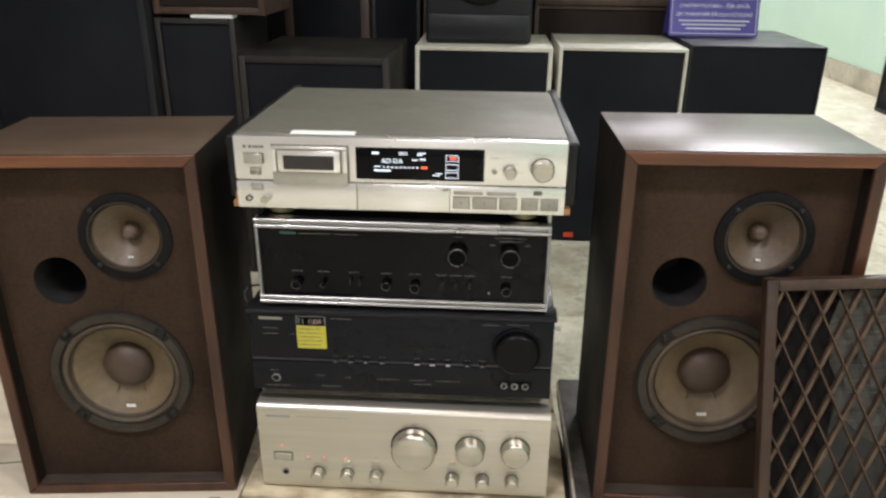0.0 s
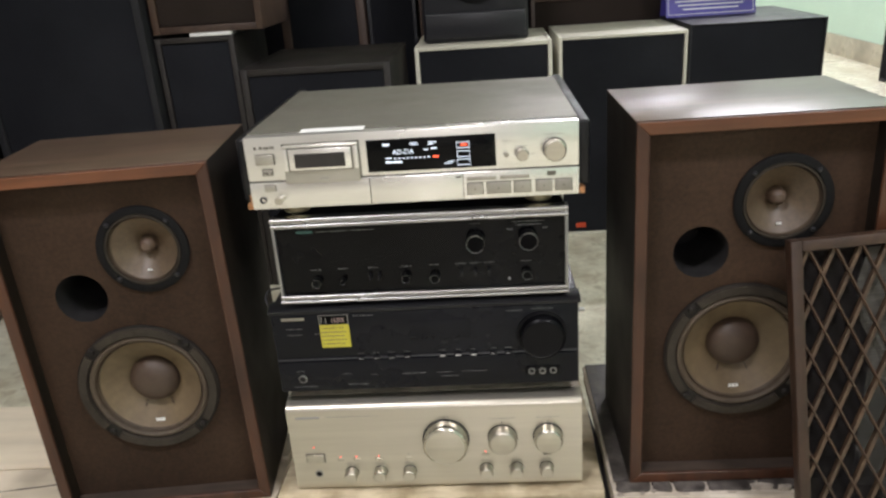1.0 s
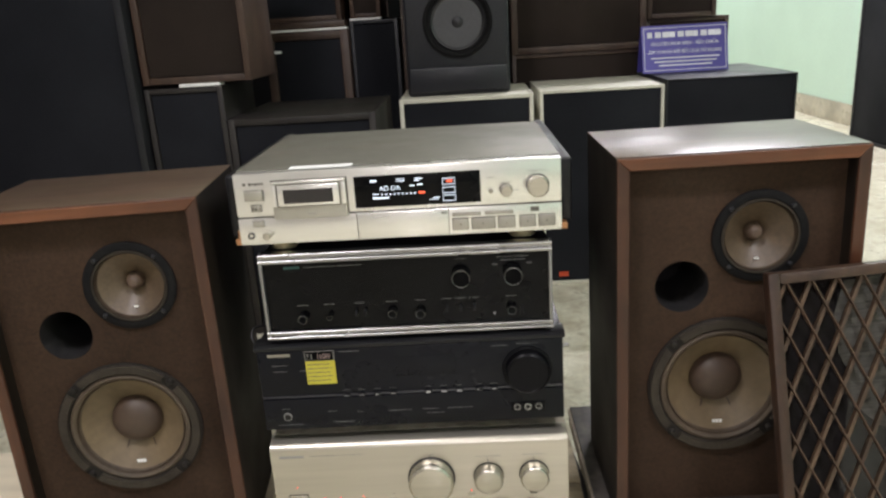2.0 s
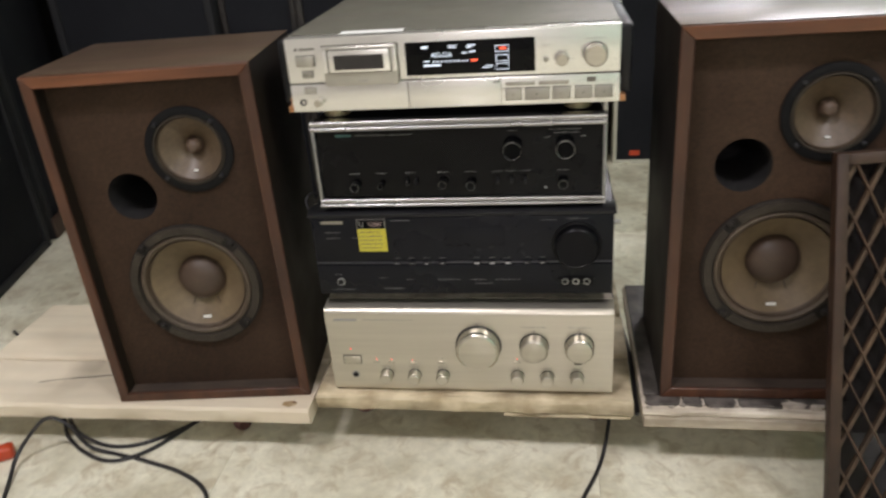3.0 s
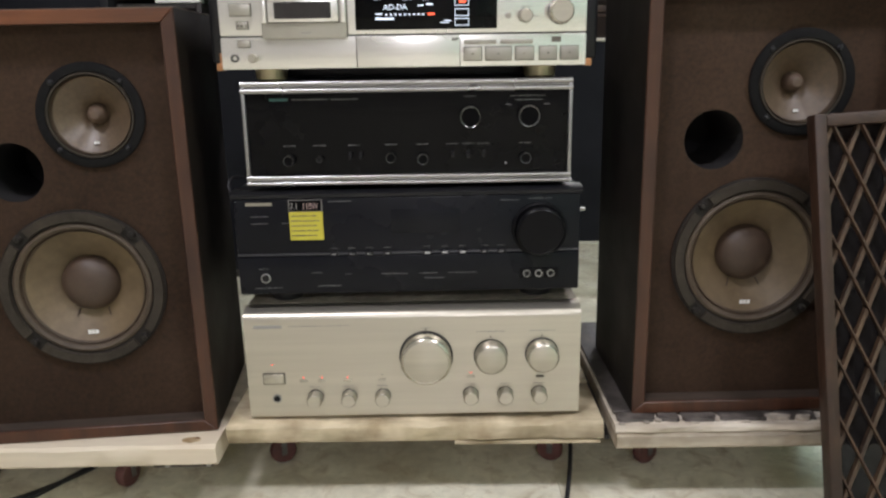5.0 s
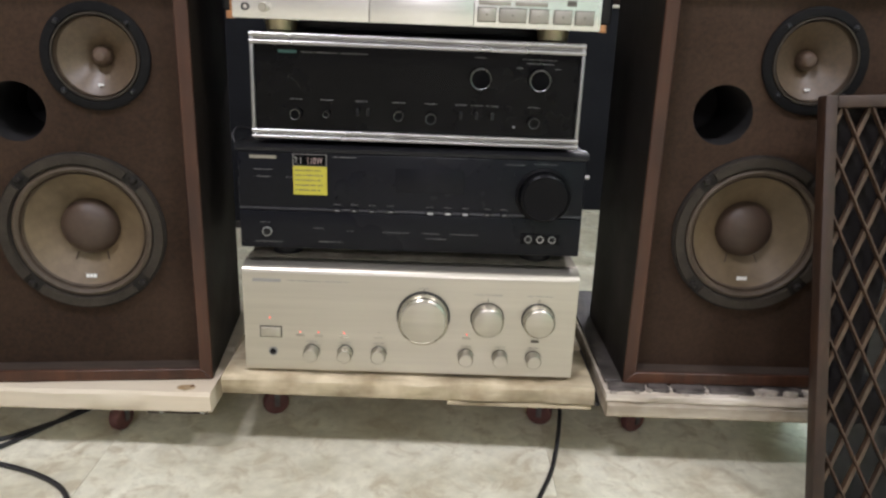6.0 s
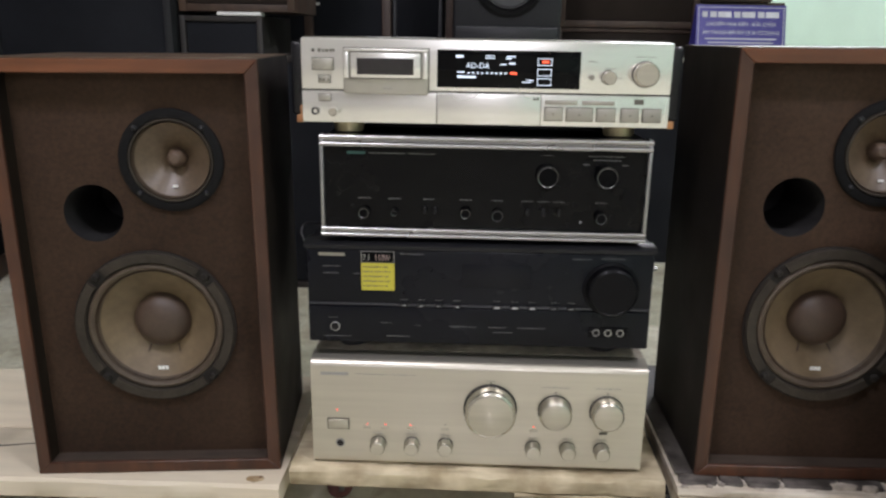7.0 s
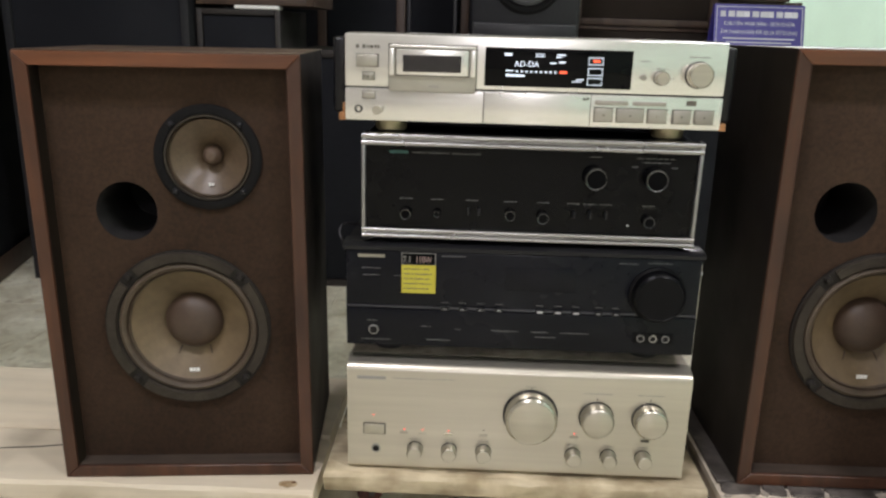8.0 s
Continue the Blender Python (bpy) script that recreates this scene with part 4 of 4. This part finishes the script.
    # display
    s = part("display", box(fx(0.370), fx(0.755), -0.0012, 0.0, fz(0.555), fz(0.115), 0.0006), BLACKGLASS, t, "black display with white segments")
    def lit(u0, u1, v0, v1, m=VFD):
        part("segment", box(fx(u0), fx(u1), -0.0016, -0.0012, fz(v1), fz(v0)), m, s)
    for u0, u1, v0, v1 in ((0.42, 0.44, 0.175, 0.205), (0.50, 0.525, 0.175, 0.185), (0.50, 0.525, 0.20, 0.21), (0.557, 0.58, 0.175, 0.19), (0.555, 0.57, 0.20, 0.215), (0.54, 0.556, 0.27, 0.285), (0.563, 0.58, 0.255, 0.275),
                           (0.425, 0.444, 0.365, 0.38), (0.425, 0.435, 0.41, 0.425), (0.6, 0.625, 0.475, 0.485), (0.61, 0.63, 0.45, 0.462)):
        lit(u0, u1, v0, v1)
    for k in range(9):
        lit(0.452 + 0.0125 * k, 0.4575 + 0.0125 * k, 0.37, 0.39)
    lit(0.425, 0.475, 0.415, 0.44)
    lit(0.567, 0.585, 0.365, 0.39, VFD_RED)
    for v in (0.20, 0.32, 0.43):
        lit(0.640, 0.678, v, v + 0.008)
        lit(0.640, 0.678, v + 0.078, v + 0.086)
        lit(0.640, 0.6415, v, v + 0.086)
        lit(0.6765, 0.678, v, v + 0.086)
    lit(0.652, 0.67, 0.225, 0.255, VFD_RED)
    w = writing("AD-DA", 0.0088, VFD, s, pose(fx(0.447), -0.0014, fz(0.325)))
    # left-hand controls
    for u0, u1, v0, v1 in ((0.032, 0.088, 0.235, 0.37), (0.048, 0.078, 0.44, 0.52), (0.048, 0.08, 0.66, 0.735)):
        part("button_gap", box(fx(u0) - 0.0007, fx(u1) + 0.0007, -0.0013, -0.0006 if v0 > 0.6 else 0.0, fz(v1) - 0.0007, fz(v0) + 0.0007), DARKINK, t)
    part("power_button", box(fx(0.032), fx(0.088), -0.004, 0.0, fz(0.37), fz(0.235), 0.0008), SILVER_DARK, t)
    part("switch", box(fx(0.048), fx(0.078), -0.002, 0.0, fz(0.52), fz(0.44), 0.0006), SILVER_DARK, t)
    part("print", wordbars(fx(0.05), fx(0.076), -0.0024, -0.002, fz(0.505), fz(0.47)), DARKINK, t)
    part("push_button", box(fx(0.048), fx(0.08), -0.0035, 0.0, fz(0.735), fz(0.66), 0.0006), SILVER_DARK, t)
    part("headphone_jack", lathe([(0.0045, -0.001), (0.0045, -0.0025), (0.003, -0.0025), (0.0028, 0.004), (0.0, 0.004)], 20, fx(0.036), 0, fz(0.865)), BLACK, t)
    knob(t, fx(0.087), fz(0.865), -0.001, 0.0052, 0.009, KNOB, "small_knob", "", False)
    part("nameplate", wordbars(fx(0.030), fx(0.092), -0.0004, 0.0, fz(0.165), fz(0.125)), DARKINK, t)
    # right-hand controls
    knob(t, fx(0.928), fz(0.365), 0, 0.0142, 0.014, KNOB, "level_knob", "round silver level knob")
    knob(t, fx(0.832), fz(0.41), 0, 0.0078, 0.011, KNOB, "small_knob")
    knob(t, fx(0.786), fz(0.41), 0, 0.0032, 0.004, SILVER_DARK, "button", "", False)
    for u0, u1, v in ((0.775, 0.8, 0.22), (0.82, 0.85, 0.30), (0.9, 0.955, 0.16), (0.845, 0.87, 0.41)):
        part("print", wordbars(fx(u0), fx(u1), -0.0004, 0.0, fz(v + 0.012), fz(v)), INK, t)
    part("flap_edge", box(fx(0.369), fx(0.3715), -0.0014, -0.0008, fz(0.99), fz(0.625)), DARKINK, t)
    part("flap", box(fx(0.3725), fx(0.652), -0.0022, -0.0008, fz(0.985), fz(0.63), 0.0008), SILVER_DECK, t, "silver flap over the lower controls")
    part("flap_edge", box(fx(0.653), fx(0.6545), -0.0014, -0.0008, fz(0.99), fz(0.625)), DARKINK, t)
    part("print", wordbars(fx(0.632), fx(0.647), -0.0026, -0.0021, fz(0.69), fz(0.655)), DARKINK, t)
    for u0, u1 in ((0.665, 0.752), (0.765, 0.852)):
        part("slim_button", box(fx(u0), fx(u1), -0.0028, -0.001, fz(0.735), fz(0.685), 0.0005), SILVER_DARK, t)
    part("lamp_window", box(fx(0.905), fx(0.93), -0.0016, -0.001, fz(0.72), fz(0.66)), DARKINK, t)
    for u0, u1 in ((0.665, 0.712), (0.724, 0.794), (0.806, 0.855), (0.872, 0.918), (0.930, 0.978)):
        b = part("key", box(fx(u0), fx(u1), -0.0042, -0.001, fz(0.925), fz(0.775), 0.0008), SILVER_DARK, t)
        part("key_gap", box(fx(u0) - 0.0008, fx(u1) + 0.0008, -0.0014, -0.0009, fz(0.935), fz(0.765)), DARKINK, t)
        c = (fx(u0) + fx(u1)) / 2
        part("print", wordbars(c - 0.0012, c + 0.0012, -0.0045, -0.0041, fz(0.86), fz(0.84)), DARKINK, b)
    return t


cassette_deck()
solid("paper_label", box(-0.042, 0.042, -0.011, 0.011, 0, 0.0003), PAPER, "blank white paper label lying on the cassette deck", "label", "", pose(-0.1, 0.034, 0.6643, 0, -0.1, 0.3))


# ---- loudspeakers behind ----
def boxed_speaker(name, label, x0, x1, y0, depth, z0, z1, cabinet, cloth, edge=0.014, group="", turn=0.0, proud=True):
    """A cabinet with a cloth-covered front set into its frame."""
    cx, w, h = (x0 + x1) / 2, (x1 - x0) / 2, z1 - z0
    t = thing(name, label, "loudspeaker", pose(cx, y0, z0, 0, 0, turn), group)
    part("side_panel", box(-w, -w + edge, 0, depth, 0, h, 0.001), cabinet, t)
    part("side_panel", box(w - edge, w, 0, depth, 0, h, 0.001), cabinet, t)
    part("top_panel", box(-w + edge, w - edge, 0.0005, depth, h - edge, h - 0.0005, 0.001), cabinet, t)
    part("bottom_panel", box(-w + edge, w - edge, 0.0005, depth, 0.0005, edge, 0.001), cabinet, t)
    part("back_panel", box(-w + edge, w - edge, depth - 0.014, depth - 0.002, edge, h - edge), cabinet, t)
    part("grille_cloth", box(-w + edge + 0.001, w - edge - 0.001, 0.006 if proud else 0.016, 0.03, edge + 0.001, h - edge - 0.001, 0.003), cloth, t)
    return t


ROW = "row of stored loudspeakers"
boxed_speaker("loudspeaker", "white-framed loudspeaker with black grille cloth", -0.106, 0.298, 1.35, 0.36, 0.0, 0.612, WHITE, BLACKCLOTH, 0.012, ROW)
b = boxed_speaker("loudspeaker", "white-framed loudspeaker with black grille and red badge", 0.318, 0.688, 1.35, 0.36, 0.0, 0.616, WHITE, BLACKCLOTH, 0.009, ROW)
part("badge", box(-0.135, -0.105, 0.002, 0.007, 0.025, 0.04), REDMARK, b, "small red badge")
boxed_speaker("loudspeaker", "charcoal loudspeaker cabinet carrying a blue sign", 0.697, 1.081, 1.36, 0.45, 0.0, 0.628, CHARCOAL, BLACKCLOTH, 0.004, ROW)
boxed_speaker("loudspeaker", "low dark loudspeaker with dusty top", -0.541, -0.145, 1.05, 0.44, 0.0, 0.616, DARKWOOD, BLACKCLOTH, 0.018, ROW)

# plastic monitor with a visible woofer, on the white loudspeaker
m = thing("monitor_loudspeaker", "dark grey plastic loudspeaker with grey woofer on a white one", "loudspeaker", pose(0.077, 1.42, 0.6122))
part("cabinet", box(-0.158, 0.158, 0.0, 0.26, 0.0, 0.46, 0.012, 3), CHARCOAL, m)
part("lower_step", box(-0.15, 0.15, -0.008, 0.0, 0.012, 0.085, 0.004), CHARCOAL, m)
wf = part("woofer", lathe([(0.105, 0.0), (0.105, -0.006), (0.097, -0.009), (0.088, -0.004), (0.085, 0.0)], 48), FELT, m, "", pose(0.004, 0, 0.216))
part("surround", lathe([(0.086, -0.002), (0.0815, -0.008), (0.0735, -0.003)], 48), BLACK, wf)
part("cone", lathe([(0.0745, -0.003), (0.052, -0.0025), (0.027, -0.0015), (0.016, -0.001)], 48), GREYCONE, wf)
part("dust_cap", lathe([(0.017, -0.001), (0.012, -0.005), (0.0, -0.007)], 24), BLACK, wf)

boxed_speaker("loudspeaker", "low brown-framed loudspeaker lying behind the white ones", 0.262, 0.733, 1.76, 0.3, 0.0, 0.7035, DULLWOOD, BROWNCLOTH, 0.014, ROW)
boxed_speaker("loudspeaker", "large brown-framed loudspeaker lying on another", 0.262, 0.722, 1.75, 0.3, 0.704, 1.0, DULLWOOD, BROWNCLOTH, 0.022, ROW)
boxed_speaker("loudspeaker", "dark brown loudspeaker at the back of the row", 0.737, 1.023, 1.82, 0.3, 0.0, 0.795, DULLWOOD, BROWNCLOTH, 0.014, ROW)
boxed_speaker("loudspeaker", "brown loudspeaker stacked at the back of the row", 0.737, 0.972, 1.80, 0.3, 0.7955, 1.0, DULLWOOD, BROWNCLOTH, 0.016, ROW)

# left-hand stacks
boxed_speaker("loudspeaker", "narrow dark loudspeaker under a walnut one", -0.752, -0.5435, 1.05, 0.3, 0.0, 0.707, DARKWOOD, BLACKCLOTH, 0.014, ROW)
solid("foam_strip", box(-0.655, -0.545, 1.045, 1.09, 0.7075, 0.7165, 0.003), PAPER, "white foam strip between two stacked loudspeakers", "foam strip")
boxed_speaker("loudspeaker", "walnut loudspeaker with brown cloth on a foam strip", -0.75, -0.460, 1.05, 0.26, 0.717, 1.15, DULLWOOD, BROWNCLOTH, 0.018, ROW)
w = boxed_speaker("loudspeaker", "walnut-framed loudspeaker with black cloth and badge", -0.576, -0.292, 1.68, 0.3, 0.0, 0.8255, DULLWOOD, BLACKCLOTH, 0.028, ROW)
part("badge", box(-0.132, -0.09, 0.001, 0.007, 0.758, 0.767), PAPER, w, "small pale badge")
solid("foam_strip", box(-0.574, -0.295, 1.68, 1.74, 0.826, 0.8335, 0.003), PAPER, "white foam strip between two stacked loudspeakers", "foam strip")
solid("board", box(-0.572, -0.300, 1.682, 1.96, 0.834, 0.8565, 0.002), DULLWOOD, "brown board lying between two stacked loudspeakers", "board")
boxed_speaker("loudspeaker", "walnut loudspeaker stacked on a brown board", -0.58, -0.308, 1.68, 0.3, 0.857, 1.25, DULLWOOD, BLACKCLOTH, 0.016, ROW)
boxed_speaker("loudspeaker", "tall black loudspeaker between walnut ones", -0.289, -0.125, 1.72, 0.3, 0.0, 0.8505, CHARCOAL, BLACKCLOTH, 0.012, ROW)
solid("foam_strip", box(-0.288, -0.18, 1.72, 1.77, 0.851, 0.858, 0.002), PAPER, "white foam strip between two stacked loudspeakers", "foam strip")
boxed_speaker("loudspeaker", "small walnut loudspeaker stacked on a black one", -0.283, -0.18, 1.72, 0.28, 0.8585, 1.15, DULLWOOD, BROWNCLOTH, 0.014, ROW)
boxed_speaker("loudspeaker", "brown-framed loudspeaker standing behind the plastic one", -0.112, 0.25, 1.71, 0.3, 0.0, 1.2, DULLWOOD, BLACKCLOTH, 0.026, ROW)
boxed_speaker("tower_loudspeaker", "tall black public-address loudspeaker cabinet", -1.22, -0.76, 1.02, 0.5, 0.0, 1.45, TOWERBLACK, BLACKCLOTH, 0.02, ROW, 0.0)
boxed_speaker("tower_loudspeaker", "tall black loudspeaker turned sideways beside the pine dolly", -1.40, -1.03, 0.60, 0.4, 0.0, 1.3, TOWERBLACK, BLACKCLOTH, 0.02, ROW, 101)
w = boxed_speaker("tower_loudspeaker", "tall black loudspeaker on a brown wooden plinth", -1.56, -1.06, 1.06, 0.4, 0.0, 1.4, TOWERBLACK, BLACKCLOTH, 0.02, ROW, 102)
part("plinth", box(-0.249, 0.249, -0.006, -0.0005, 0.002, 0.062, 0.002), DULLWOOD, w, "brown wooden plinth board")
boxed_speaker("tower_loudspeaker", "tall black loudspeaker beside the mint wall", 2.14, 2.66, 3.42, 0.2, 0.0, 1.3, TOWERBLACK, BLACKCLOTH, 0.02, ROW, -90)
boxed_speaker("tower_loudspeaker", "tall black loudspeaker beside the mint wall", 2.14, 2.66, 2.86, 0.2, 0.0, 1.3, TOWERBLACK, BLACKCLOTH, 0.02, ROW, -90)
# filler cabinets, added so the gaps between the stacks read dark
for x0, x1, h in ((-1.9, -1.2, 1.5), (-1.19, -0.52, 1.4), (-0.51, 0.12, 1.5), (0.13, 0.72, 1.3), (0.73, 1.12, 0.95)):
    boxed_speaker("loudspeaker", "plain dark cabinet added to darken the gaps between the stacks", x0, x1, 2.42, 0.45, 0.0, h, CHARCOAL, BLACKCLOTH, 0.018, "dark back row")

# folded desk sign
s = thing("desk_sign", "violet-blue folded sign with white lettering on a loudspeaker", "sign", pose(0.815, 1.59, 0.6282))
for lean, y in ((-14, 0.0), (14, 0.085)):
    part("board", box(-0.138, 0.138, -0.0015, 0.0015, 0.0, 0.152), SIGNBLUE, s, "", pose(0, y, 0.0005, lean, 0, 0))
front = pose(0, -0.0018, 0.0, -14, 0, 0)
for n in range(10):
    w = 0.012 + 0.008 * ((n * 7) % 3) / 2
    part("print", box(-0.12 + n * 0.0245, -0.12 + n * 0.0245 + w + 0.004, -0.0004, 0.0, 0.114, 0.132), SIGNWHITE, s, "", front)
writing("CHUYÊN MUA BÁN - SỬA CHỮA", 0.0165, SIGNWHITE, s, front @ pose(0, -0.0003, 0.088), "CENTER").scale = (0.9, 1, 1)
writing("ÂM THANH BÃI ĐÃ QUA SỬ DỤNG", 0.0165, SIGNWHITE, s, front @ pose(0, -0.0003, 0.062), "CENTER").scale = (0.9, 1, 1)
for z, w in ((0.046, 0.22), (0.034, 0.2), (0.022, 0.17)):
    part("print", box(-w / 2, w / 2, -0.0004, 0.0, z, z + 0.004), SIGNWHITE, s, "", front)
for x0, x1, z0, z1 in ((-0.132, 0.132, 0.144, 0.146), (-0.132, 0.132, 0.008, 0.01), (-0.132, -0.13, 0.01, 0.144), (0.13, 0.132, 0.01, 0.144)):
    part("border", box(x0, x1, -0.0004, 0.0, z0, z1), SIGNWHITE, s, "", front)

# ---- cables ----
C = 0.0035
cables = (
    [(-1.05, 0.33, C), (-0.96, 0.27, C), (-0.885, 0.225, C)],
    [(-0.70, -0.22, C), (-0.742, -0.126, C), (-0.757, -0.075, 0.018), (-0.735, -0.05, 0.05), (-0.70, -0.046, 0.078), (-0.668, -0.045, 0.066), (-0.655, -0.043, 0.035), (-0.64, -0.04, 0.012), (-0.60, -0.042, C), (-0.54, -0.056, C), (-0.46, -0.082, C), (-0.405, -0.122, C), (-0.37, -0.2, C)],
    [(-0.90, 0.13, C), (-0.82, 0.10, C), (-0.755, 0.05, C), (-0.715, 0.0, C), (-0.66, -0.04, C), (-0.60, -0.06, C), (-0.55, -0.035, C), (-0.505, 0.03, C), (-0.46, 0.11, C)],
    [(-0.755, 0.03, 0.03), (-0.72, 0.02, 0.03), (-0.685, -0.005, 0.012), (-0.62, -0.024, C), (-0.56, -0.012, C), (-0.50, 0.04, C), (-0.44, 0.12, C)],
)
for pts in cables:
    solid("cable", tube(pts, 0.0034), RUBBER, "black power cable lying loosely on the floor", "cable")
solid("cable", tube([(0.235, 0.16, 0.05), (0.222, 0.06, 0.03), (0.209, 0.0, 0.003), (0.194, -0.05, 0.003), (0.174, -0.10, 0.003), (0.157, -0.16, 0.003), (0.152, -0.26, 0.003)], 0.003), RUBBER, "black power cable running out from under the dolly", "cable")
solid("cable", tube([(0.232, 0.38, 0.15), (0.24, 0.30, 0.113), (0.257, 0.15, 0.10), (0.2575, 0.03, 0.093), (0.2575, -0.006, 0.088)], 0.004), RUBBER, "black cable squeezed between two dollies", "cable")

plug = solid("power_plug", box(-0.02, 0.02, -0.012, 0.012, 0.0, 0.024, 0.006, 3), surface("orange_red_plastic", (0.5, 0.06, 0.02), 0.4, vary=0.1), "orange-red plastic plug lying on the floor", "plug", "", pose(-0.798, -0.06, 0.0, 0, 0, 30))
WIRE = 0.0016
solid("wire", tube([(-0.205, 0.07, 0.4265), (-0.222, 0.05, 0.432), (-0.2265, 0.04, 0.424), (-0.2225, 0.035, 0.414), (-0.2215, 0.05, 0.40), (-0.223, 0.10, 0.36), (-0.224, 0.2, 0.30), (-0.222, 0.33, 0.26), (-0.2, 0.39, 0.24)], WIRE, 6), RUBBER, "thin dark wire looped beside the black receiver", "wire")
solid("wire", tube([(0.20, 0.385, 0.36), (0.226, 0.40, 0.345), (0.238, 0.395, 0.30), (0.244, 0.38, 0.26), (0.232, 0.37, 0.2), (0.224, 0.36, 0.14), (0.23, 0.35, 0.1185)], 0.0022, 6), RUBBER, "thin black wire hanging behind the receivers", "wire")

# ---- floor tiles, joints at 0.6 m ----
tile_mesh = mesh_from("tile", box(-0.29985, 0.29985, -0.29985, 0.29985, -0.01, 0.0, 0.0004, 1), MARBLE)
nx0, ny0 = -0.1, 0.53
for i in range(-6, 7):
    for j in range(-14, 16):
        x, y = nx0 + 0.6 * i, ny0 + 0.6 * j
        if X0 - 0.3 < x < X1 + 0.3 and Y0 - 0.3 < y < Y1 + 0.3:
            t = new("tile", tile_mesh)
            t.parent = floor
            t.location = (x, y, 0.0)
